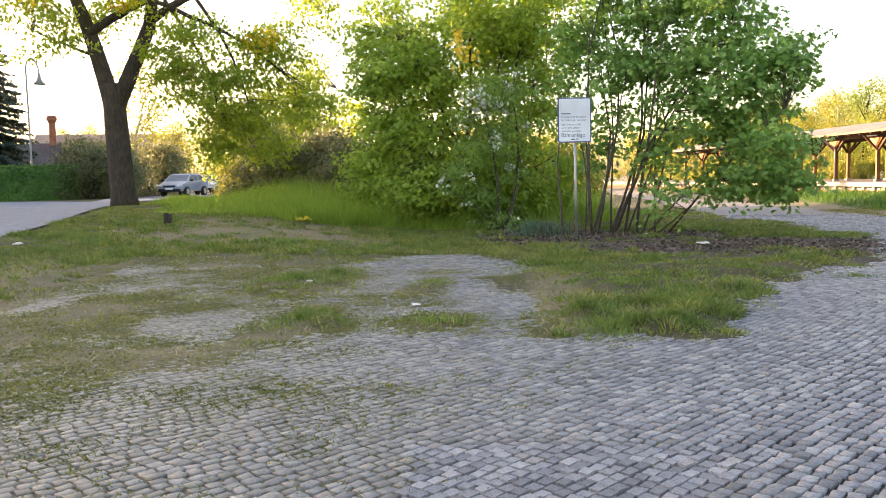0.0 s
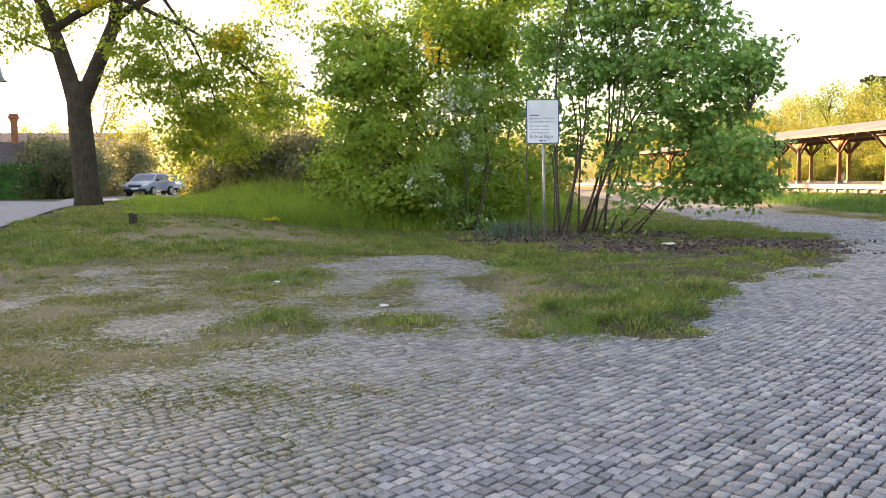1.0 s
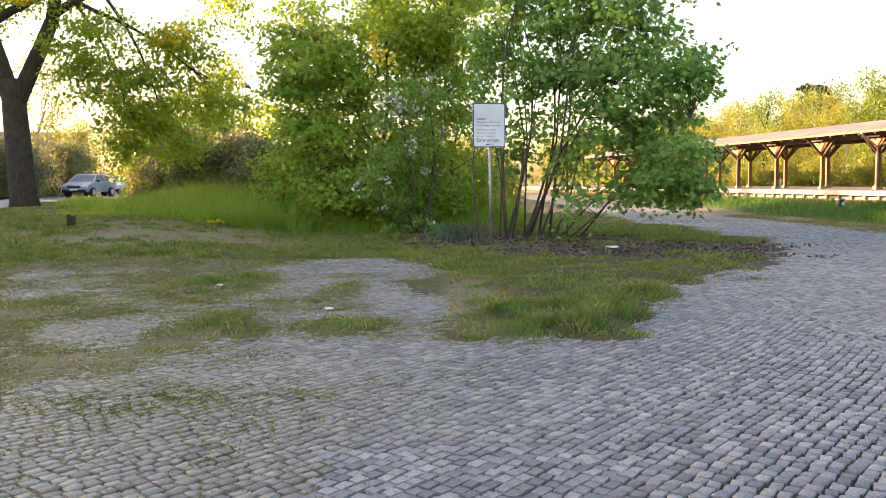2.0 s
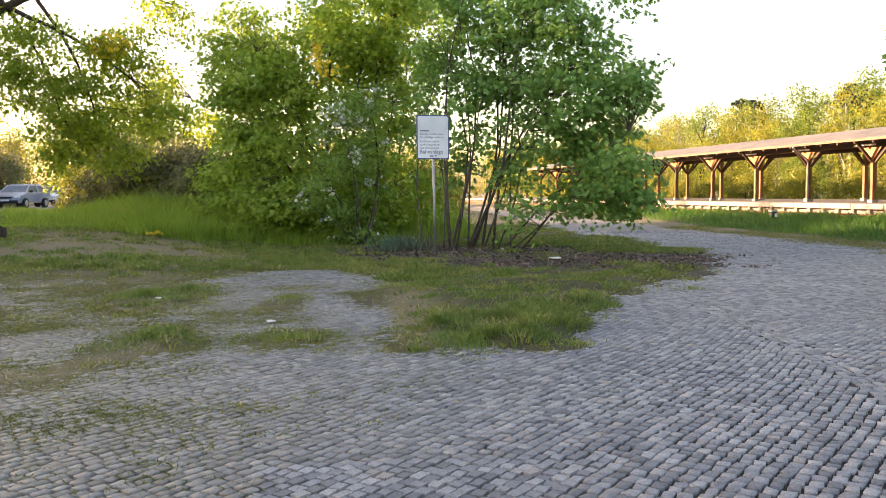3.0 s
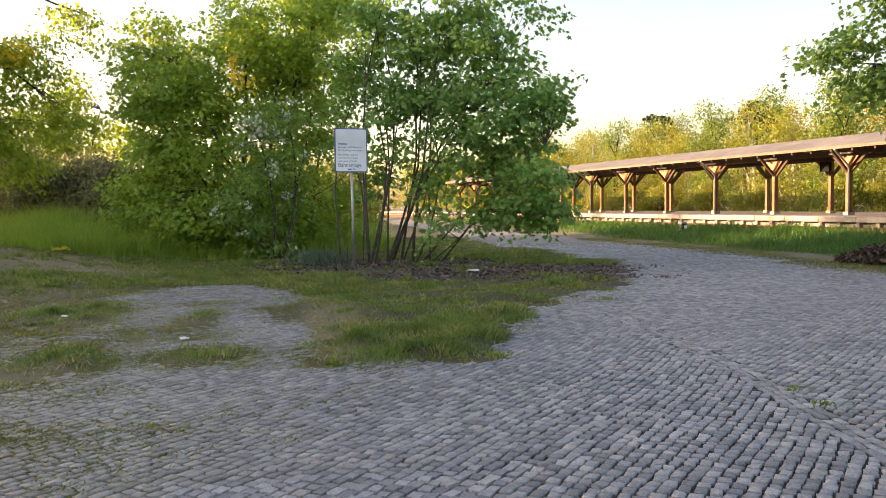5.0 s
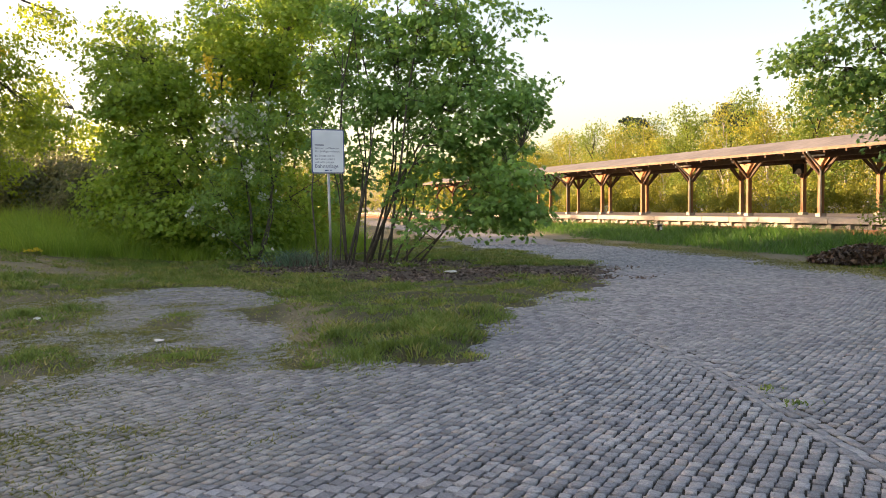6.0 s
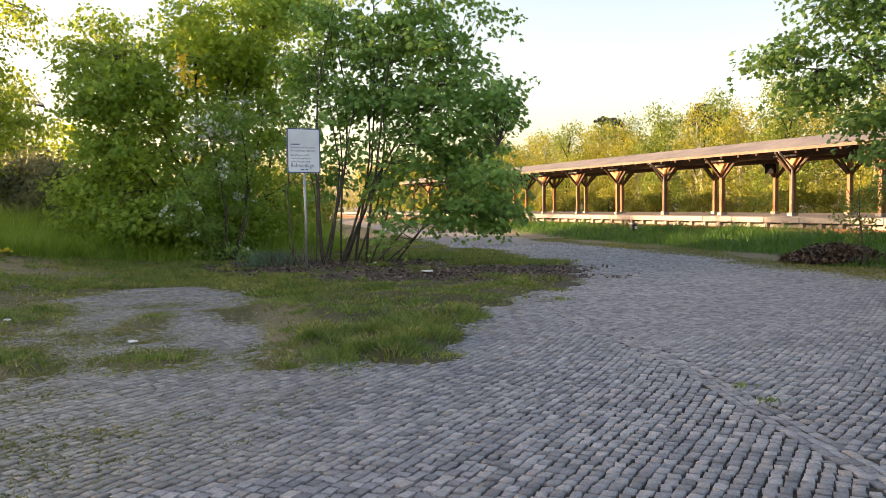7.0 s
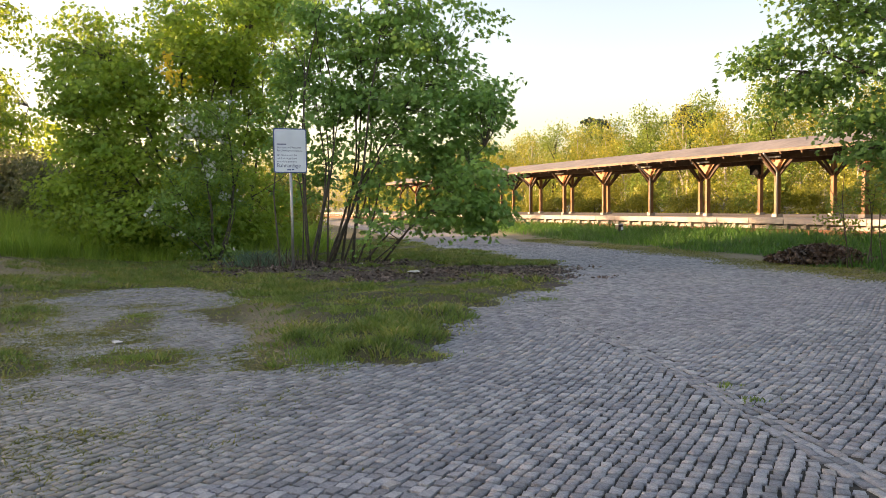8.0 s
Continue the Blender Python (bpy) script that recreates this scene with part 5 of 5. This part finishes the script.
def dandelions():
    g = np.random.default_rng(71)
    top = empty("yellow_flowers", (-6.1, 24.0, float(height(-6.1, 24.0))), "small clump of yellow flowers at the edge of the tall grass", "flowers")
    n = 26
    pos = np.stack([g.normal(0, 0.2, n), g.normal(0, 0.12, n), 0.14 + 0.08 * g.random(n)], 1)
    part("petals", leaf_mesh("petals", pos, g.normal(size=(n, 3)) * 0.3 + np.array([0, -0.5, 1]), np.full(n, 0.09), M["yellow"], CLUMP_LEAF, CLUMP_FACES, 0.1, None, g), M["yellow"], top)
    bag = Bag()
    for p in pos:
        v, f = tube([(p[0], p[1], -0.02), tuple(p)], [0.006, 0.004], 4)
        bag.add(v, f)
    part("stalk_cluster", bag.mesh("stalks", M["grass"]), M["grass"], top)["kind"] = "stuff"


dandelions()


def signal_box():
    v = track(20.9, 30.4, 0)
    top = empty("track_box", (v.x, v.y, 0.25), "small dark grey track-side box with a pale lid", "box", rz=8)
    bm = bmesh.new()
    box(bm, 0, 0, 0.17, 0.26, 0.26, 0.36, 0, 0.03)
    part("body", bm, M["black"], top)
    bm = bmesh.new()
    box(bm, 0, 0, 0.385, 0.3, 0.3, 0.06, 0, 0.02)
    part("lid", bm, M["sign_back"], top)
    bm = bmesh.new()
    box(bm, 0.05, -0.14, 0.22, 0.12, 0.02, 0.14, 0, 0.004)
    part("plate", bm, M["sign_white"], top)


signal_box()


def street_lamp():
    top = empty("street_lamp", (-29.9, 49.9, 0.8), "tall grey street lamp with a curved neck and bell shade", "street lamp")
    pts = [(0, 0, -0.1), (0, 0, 1.2), (0, 0, 1.3), (0, 0, 8.0)]
    v, f = tube(pts, [0.1, 0.1, 0.07, 0.05], 12)
    part("pole", mesh_of("lamp_pole", v, f, M["lamp_post"], True), M["lamp_post"], top)
    arc = [(0.42 - 0.42 * math.cos(radians(a)), -0.1 * math.sin(radians(a)), 8.0 + 0.85 * math.sin(radians(a))) for a in range(0, 181, 15)] + [(0.84, 0, 7.85)]
    v, f = tube(arc, [0.055] * len(arc), 8)
    part("neck", mesh_of("lamp_neck", v, f, M["lamp_post"], True), M["lamp_post"], top)
    prof = [(0.06, 7.95), (0.1, 7.8), (0.12, 7.6), (0.2, 7.42), (0.38, 7.26), (0.36, 7.24), (0.1, 7.32)]
    bag_v, bag_f = [], []
    for r, z in prof:
        for k in range(20):
            a = 2 * math.pi * k / 20
            bag_v.append((0.84 + r * math.cos(a), r * math.sin(a), z))
    for i in range(len(prof) - 1):
        for k in range(20):
            j = (k + 1) % 20
            bag_f.append((i * 20 + k, i * 20 + j, (i + 1) * 20 + j, (i + 1) * 20 + k))
    part("shade", mesh_of("lamp_shade", bag_v, bag_f, M["lamp_post"], True), M["lamp_post"], top)
    bm = bmesh.new()
    bmesh.ops.create_uvsphere(bm, u_segments=12, v_segments=8, radius=0.1, matrix=Matrix.Translation((0.84, 0, 7.28)))
    part("bulb", bm, M["lamp_glass"], top)


street_lamp()


def hedge(a, b, h, w, seed):
    g = np.random.default_rng(seed)
    a, b = Vector((*a, 0)), Vector((*b, 0))
    mid, d = (a + b) / 2, (b - a)
    z0 = float(height(mid.x, mid.y))
    top = empty("hedge", (mid.x, mid.y, z0), "dense clipped dark green garden hedge", "hedge", rz=math.degrees(math.atan2(d.y, d.x)))
    bm = bmesh.new()
    box(bm, 0, 0, h / 2 - 0.1, d.length - 0.2, w - 0.2, h - 0.2)
    part("core", bm, M["hedge"], top)
    n = int(d.length * (2 * h + w) * 120)
    x = g.uniform(-d.length / 2, d.length / 2, n)
    t = g.uniform(0, 2 * h + w, n)
    y = np.where(t < h, -w / 2, np.where(t < h + w, t - h - w / 2, w / 2))
    z = np.where(t < h, t, np.where(t < h + w, h, 2 * h + w - t))
    nr = np.stack([np.zeros(n), np.where(t < h, -1.0, np.where(t < h + w, 0, 1.0)), np.where((t > h) & (t < h + w), 1.0, 0.2)], 1) + g.normal(size=(n, 3)) * 0.5
    pos = np.stack([x, y, z], 1) + g.normal(size=(n, 3)) * 0.06
    part("foliage", leaf_mesh("hedge_foliage", pos, nr, 0.14 + 0.1 * g.random(n), M["hedge"], OVAL_LEAF, OVAL_FACES, 0.2, None, g), M["hedge"], top)


hedge((-36, 47.8), (-27.0, 50.6), 2.15, 1.2, 81)


def spruce(x, y, h, w, seed):
    g = np.random.default_rng(seed)
    z0 = float(height(x, y))
    top = empty("spruce", (x, y, z0), "dark blue-green spruce by the garden hedge", "tree")
    v, f = tube([(0, 0, -0.1), (0, 0, h)], [0.2, 0.02], 8)
    part("trunk", mesh_of("spruce_trunk", v, f, M["bark"], True), M["bark"], top)
    pos, nr = [], []
    for i in range(34):
        z = 0.5 + (h - 0.7) * i / 34
        R = w * (1 - z / h) ** 0.8 + 0.15
        for k in range(int(7 + 6 * R)):
            a = g.random() * 6.283
            L = R * (0.75 + 0.35 * g.random())
            m = int(16 * L) + 4
            q = np.linspace(0.15, 1, m)
            px = np.cos(a) * L * q + g.normal(size=m) * 0.08
            py = np.sin(a) * L * q + g.normal(size=m) * 0.08
            pz = z - 0.35 * L * q ** 1.5 + 0.12 * q ** 4 * L - 0.15 * g.random(m)
            pos.append(np.stack([px, py, pz], 1))
            nr.append(np.stack([np.full(m, math.cos(a) * 0.5), np.full(m, math.sin(a) * 0.5), np.ones(m)], 1) + g.normal(size=(m, 3)) * 0.5)
    pos, nr = np.concatenate(pos), np.concatenate(nr)
    part("needles", leaf_mesh("spruce_needles", pos, nr, 0.22 + 0.15 * g.random(len(pos)), M["conifer"], OVAL_LEAF, OVAL_FACES, 0.5, nr * np.array([1, 1, -0.3]), g), M["conifer"], top)


spruce(-35.3, 53.6, 14.0, 4.0, 91)


def pine(x, y, h, seed):
    g = np.random.default_rng(seed)
    bl = [(g.normal() * 1.0, g.normal() * 1.0, h - 0.6 - 0.5 * i, 0.9 + 0.2 * i, 0.5, 8) for i in range(5)]
    t = tree("pine", (0, 0, 0), [((0, 0, 0), (0.2, 0, h - 0.6), 0.22, 0.06), ((0.1, 0, h * 0.7), (1.2, 0.4, h - 1.6), 0.06, 0.02), ((0.1, 0, h * 0.7), (-1.1, -0.4, h - 1.9), 0.06, 0.02)], bl, M["conifer"], M["bark"], "tall dark pine above the spring wood", 0.4, CLUMP_LEAF, CLUMP_FACES, 0.7, 16, 0.1, seed)
    t.matrix_world = pose(x, y, 0.3)


pine(48.1, 78.4, 11.6, 95)
pine(45.4, 94.7, 12.2, 96)
pine(47.0, 76.0, 11.0, 97)


def house(x, y, rz, w, d, eave, ridge, chimney, label, roof="tiles"):
    z0 = float(height(x, y))
    top = empty("house", (x, y, z0), label, "house", rz=rz)
    bm = bmesh.new()
    vs = [bm.verts.new(p) for p in ((-w / 2, -d / 2, -0.3), (w / 2, -d / 2, -0.3), (w / 2, d / 2, -0.3), (-w / 2, d / 2, -0.3), (-w / 2, -d / 2, eave), (w / 2, -d / 2, eave), (w / 2, d / 2, eave), (-w / 2, d / 2, eave), (-w / 2, 0, ridge - 0.1), (w / 2, 0, ridge - 0.1))]
    for f in ((0, 1, 5, 4), (2, 3, 7, 6), (1, 2, 6, 9, 5), (3, 0, 4, 8, 7)):
        bm.faces.new([vs[i] for i in f])
    part("wall", bm, M["render_white"], top)
    for sgn in (-1, 1):
        bm = bmesh.new()
        vs = [bm.verts.new(p) for dz in (0, 0.14) for p in ((-w / 2 - 0.3, sgn * (d / 2 + 0.4), eave - 0.2 + dz), (w / 2 + 0.3, sgn * (d / 2 + 0.4), eave - 0.2 + dz), (w / 2 + 0.3, 0, ridge + dz), (-w / 2 - 0.3, 0, ridge + dz))]
        for f in ((0, 1, 2, 3), (7, 6, 5, 4), (0, 4, 5, 1), (1, 5, 6, 2), (2, 6, 7, 3), (3, 7, 4, 0)):
            bm.faces.new([vs[i] for i in f])
        bmesh.ops.recalc_face_normals(bm, faces=bm.faces)
        part("roof", bm, M[roof], top)
    if chimney:
        bm = bmesh.new()
        cx, ct = chimney
        box(bm, cx, 0, (ridge - 0.5 + ct) / 2, 0.5, 0.5, ct - ridge + 0.5)
        st = part("chimney", bm, M["brick"], top, "red brick chimney with corbelled head")
        for k, (ww, zz, hh) in enumerate(((0.62, ct, 0.18), (0.8, ct + 0.2, 0.22), (0.66, ct + 0.4, 0.16))):
            bm = bmesh.new()
            box(bm, cx, 0, zz, ww, ww, hh, 0, 0.02)
            part("course", bm, M["brick"], st)
    for i in range(3):
        bm = bmesh.new()
        box(bm, -w / 3 + i * w / 3, -d / 2 - 0.02, eave * 0.55, 1.1, 0.08, 1.3, 0, 0.02)
        win = part("window", bm, M["sign_white"], top, "white framed window")
        bm = bmesh.new()
        box(bm, -w / 3 + i * w / 3, -d / 2 - 0.07, eave * 0.55, 0.9, 0.03, 1.1)
        part("pane", bm, M["car_glass"], win)


house(-37.1, 65.2, 28, 6, 5, 2.2, 4.3, (0.0, 6.2), "low house with dark tiled roof and brick chimney behind the hedge")
# unseen house row, added only to block the low sun from the plaza
for _k in (-38, -23, -8, 7, 21.5):
    house(-51.0 + 0.407 * _k, 22.8 + 0.913 * _k, 66, 15.4, 10, 9.4, 12.5, None, "tall rendered house, added out of view to shade the plaza")
house(-42.5, 86, 20, 14, 9, 3.6, 6.3, None, "pale house with a long roof beyond the gardens", "tan_tiles")


def car(x, y, rz, paint, label):
    z0 = float(height(x, y)) + 0.066
    top = empty("car", (x, y, z0), label, "car", "parked cars", rz=rz)
    # side outline, nose at -y; half widths taper towards the roof
    lower = [(-2.05, 0.32), (-2.1, 0.55), (-2.0, 0.74), (-1.2, 0.95), (1.7, 1.0), (2.0, 0.95), (2.08, 0.6), (2.02, 0.32)]
    bm = bmesh.new()
    rows = []
    for sx in (-0.86, -0.8, 0.8, 0.86):
        rows.append([bm.verts.new((sx * (0.86 if abs(yy) > 2.0 else 1), yy, zz if abs(sx) > 0.82 else zz + (0.03 if zz > 0.7 else 0))) for yy, zz in lower])
    for a, b in zip(rows, rows[1:]):
        for i in range(len(lower)):
            j = (i + 1) % len(lower)
            bm.faces.new((a[i], a[j], b[j], b[i]))
    bm.faces.new(rows[0])
    bm.faces.new(rows[-1][::-1])
    bmesh.ops.recalc_face_normals(bm, faces=bm.faces)
    bmesh.ops.bevel(bm, geom=[e for e in bm.edges if e.calc_face_angle(0) > 0.5], offset=0.03, segments=2, affect="EDGES")
    part("body", bm, paint, top)

    def prism(name, prof, w0, w1, mat, label_="", parent=top):
        bm = bmesh.new()
        zmin, zmax = min(p[1] for p in prof), max(p[1] for p in prof)
        L, R = [], []
        for yy, zz in prof:
            k = (zz - zmin) / max(zmax - zmin, 1e-6)
            w = w0 + (w1 - w0) * k
            L.append(bm.verts.new((-w, yy, zz)))
            R.append(bm.verts.new((w, yy, zz)))
        bm.faces.new(L)
        bm.faces.new(R[::-1])
        for i in range(len(prof)):
            j = (i + 1) % len(prof)
            bm.faces.new((L[i], R[i], R[j], L[j]))
        bmesh.ops.recalc_face_normals(bm, faces=bm.faces)
        return part(name, bm, mat, parent, label_)
    prism("glasshouse", [(-1.15, 0.96), (-0.35, 1.42), (1.2, 1.42), (1.85, 1.0)], 0.8, 0.62, M["car_glass"], "dark tinted glazing")
    prism("roof", [(-0.4, 1.40), (-0.2, 1.47), (1.1, 1.48), (1.4, 1.36)], 0.66, 0.6, paint)
    for sx in (-1, 1):
        for a, b in (((-1.15, 0.95), (-0.33, 1.43)), ((0.45, 1.0), (0.45, 1.42)), ((1.25, 1.42), (1.86, 1.0))):
            bm = bmesh.new()
            beam(bm, (sx * 0.81, a[0], a[1]), (sx * 0.645, b[0], b[1]), 0.07)
            part("pillar", bm, paint, top)
        bm = bmesh.new()
        box(bm, sx * 0.66, -1.98, 0.68, 0.36, 0.16, 0.16, 18 * sx, 0.04)
        part("headlight", bm, M["lamp_glass"], top, "clear headlight")
        bm = bmesh.new()
        box(bm, sx * 0.98, -0.85, 1.03, 0.2, 0.1, 0.14, 0, 0.03)
        part("wing_mirror", bm, M["black"], top)
        for yy in (-1.28, 1.28):
            bm = bmesh.new()
            bmesh.ops.create_cone(bm, cap_ends=True, segments=24, radius1=0.31, radius2=0.31, depth=0.2, matrix=pose(sx * 0.79, yy, 0.31, 0, 90, 0))
            wh = part("wheel", bm, M["rubber"], top)
            bm = bmesh.new()
            bmesh.ops.create_cone(bm, cap_ends=True, segments=20, radius1=0.2, radius2=0.17, depth=0.03, matrix=pose(sx * 0.9, yy, 0.31, 0, 90, 0))
            part("rim", bm, M["steel"], wh)
    bm = bmesh.new()
    box(bm, 0, -2.08, 0.66, 0.8, 0.06, 0.1, 0, 0.02)
    part("grille", bm, M["black"], top)
    bm = bmesh.new()
    box(bm, 0, -2.07, 0.4, 1.5, 0.1, 0.18, 0, 0.03)
    part("bumper_intake", bm, M["black"], top)
    bm = bmesh.new()
    box(bm, 0, -2.13, 0.5, 0.5, 0.02, 0.11)
    part("number_plate", bm, M["sign_white"], top)


car(-21.6, 53.6, -4, M["silver"], "silver compact car parked at the street")
car(-22.0, 60.5, -4, M["white_paint"], "white car parked behind the silver one")


# ---- paving: many small setts ----
def gutter(y):
    """Where the drainage run crosses the plaza."""
    return np.interp(y, [-7, 3.6, 5.3, 6.7, 8.1, 9.9, 13, 24], [1.7, 3.4, 3.72, 4.0, 4.18, 4.33, 4.7, 6.6])


def sett_shape(g, w, d, h):
    """One sett: uneven outline, rounded shoulders, slightly domed top."""
    j = g.uniform(-0.11, 0.11, (4, 2)) * w
    c = np.array([(-w / 2, -d / 2), (w / 2, -d / 2), (w / 2, d / 2), (-w / 2, d / 2)]) + j
    lo = np.column_stack([c, np.full(4, -h)])
    mid = np.column_stack([c * 0.995, np.full(4, -0.004) + g.uniform(-0.002, 0.002, 4)])
    hi = np.column_stack([c * 0.965, g.uniform(-0.0015, 0.0015, 4)])
    v = np.concatenate([lo, mid, hi, [[0, 0, 0.001]]])
    f = [(i, (i + 1) % 4, 4 + (i + 1) % 4, 4 + i) for i in range(4)] + [(4 + i, 4 + (i + 1) % 4, 8 + (i + 1) % 4, 8 + i) for i in range(4)] + [(8 + i, 8 + (i + 1) % 4, 12) for i in range(4)]
    return v, f


def paving():
    g = np.random.default_rng(101)
    top = empty("pavement", (0, 6, 0), "grey granite sett paving with grassy sandy joints", "pavement", kind="structure")
    shapes = [sett_shape(g, 0.0655, 0.082, 0.03) for _ in range(24)]
    V = np.stack([s[0] for s in shapes])
    places = []
    for field, head in ((0, 39.0), (1, 51.0)):
        a = radians(head)
        ux, uy = math.sin(a), math.cos(a)
        vx, vy = uy, -ux
        for r in np.arange(-34, 34, 0.08):
            dq = g.uniform(0.08, 0.114, 700)
            q = -28 + np.cumsum(dq) - dq / 2 + g.uniform(0, 0.1)
            rr = r + 0.03 * np.sin(q * 1.3 + 0.7 * r) + 0.3 * np.sin(q * 0.25 + 0.12 * r)
            rr = rr + g.normal(size=len(q)) * 0.003
            x, y = ux * q + vx * rr, uy * q + vy * rr
            b = np.degrees(np.arctan2(x, y))
            side = x - gutter(y)
            rad = np.hypot(x, y)
            ok = (rad < np.where(b > 6, 33, 23.5)) & (((b > -38) & (b < 52)) | (rad < 7.5)) & ((side > 0.13) if field else (side < -0.13))
            if ok.any():
                places.append(np.stack([x[ok], y[ok], np.full(ok.sum(), -head), (dq[ok] - 0.015) / 0.082], 1))
    # the drainage run: three rows of longer setts, a little sunk
    for off in (-0.08, 0.0, 0.08):
        y = -6.5 + np.cumsum(g.uniform(0.12, 0.16, 160))
        places.append(np.stack([gutter(y) + off + g.normal(size=160) * 0.006, y, np.full(160, -9.0), np.full(160, 1.55)], 1))
    P = np.concatenate(places)
    x, y = P[:, 0], P[:, 1]
    gr, st = green(x, y), straw(x, y)
    keep = (g.random(len(P)) > sstep(0.45, 0.68, gr)) & (mulch(x, y) < 0.5) & (g.random(len(P)) > sstep(np.where(x > 0.1 * y, 29, 20), np.where(x > 0.1 * y, 33, 23.5), np.hypot(x, y)))
    P, gr, st = P[keep], gr[keep], st[keep]
    x, y = P[:, 0], P[:, 1]
    dip = -0.006 * np.exp(-((x - gutter(y) - 0.02) / 0.2) ** 2) - 0.012 * np.exp(-((x - 6.4) / 0.4) ** 2 - ((y - 9.75) / 0.35) ** 2)
    z = 0.017 - 0.006 * st + dip + g.normal(size=len(P)) * 0.0025 + height(x, y)
    yaw = np.radians(P[:, 2] + g.normal(size=len(P)) * 4)
    sw, sl = g.uniform(0.95, 1.05, len(P)), g.uniform(0.96, 1.04, len(P)) * P[:, 3]
    near = (np.abs(x - 0.6) < 1.2) & (y > 2.9) & (y < 4.6)
    near &= np.cumsum(near) <= 300
    kind = g.integers(0, 24, len(P))
    c, s_ = np.cos(yaw), np.sin(yaw)

    def joined(name, sel, ids, base):
        W = V[kind[sel]][:, ids]
        lx, ly = W[:, :, 0] * sw[sel, None], W[:, :, 1] * sl[sel, None]
        tilt = g.normal(size=(len(sel), 2)) * 0.03
        Q = np.stack([x[sel, None] + c[sel, None] * lx - s_[sel, None] * ly, y[sel, None] - 6 + s_[sel, None] * lx + c[sel, None] * ly, z[sel, None] + W[:, :, 2] + lx * tilt[:, :1] + ly * tilt[:, 1:]], -1)
        n, k = len(sel), len(ids)
        loops = np.concatenate([np.array(f)[None] + (np.arange(n) * k)[:, None] for f in base], 1).ravel()
        tot = np.tile([len(f) for f in base], n)
        me = bpy.data.meshes.new(name)
        me.vertices.add(n * k)
        me.vertices.foreach_set("co", Q.reshape(-1))
        me.loops.add(len(loops))
        me.loops.foreach_set("vertex_index", loops.astype(np.int32))
        me.polygons.add(len(tot))
        me.polygons.foreach_set("loop_start", np.concatenate([[0], np.cumsum(tot)[:-1]]).astype(np.int32))
        me.materials.append(M["stone"])
        me.update(calc_edges=True)
        set_attr(me, "straw", np.repeat(st[sel], k))
        part("setts", me, M["stone"], top)["kind"] = "stuff"
    dist = np.hypot(x, y)
    joined("setts", np.where(~near & (dist < 9) & (y > 2.0))[0], list(range(13)), shapes[0][1])
    joined("setts", np.where(~near & ((dist >= 9) | (y <= 2.0)))[0], [0, 1, 2, 3, 8, 9, 10, 11], [(i, (i + 1) % 4, 4 + (i + 1) % 4, 4 + i) for i in range(4)] + [(4, 5, 6, 7)])
    data = [mesh_of("sett", v, f, M["stone"]) for v, f in shapes]
    for i in np.where(near)[0]:
        ob = new("sett", data[kind[i]])
        ob.parent = top
        ob.matrix_local = Matrix.Translation((x[i], y[i] - 6, z[i])) @ Matrix.Rotation(yaw[i], 4, "Z") @ Matrix.Diagonal((sw[i], sl[i], 1, 1))


paving()
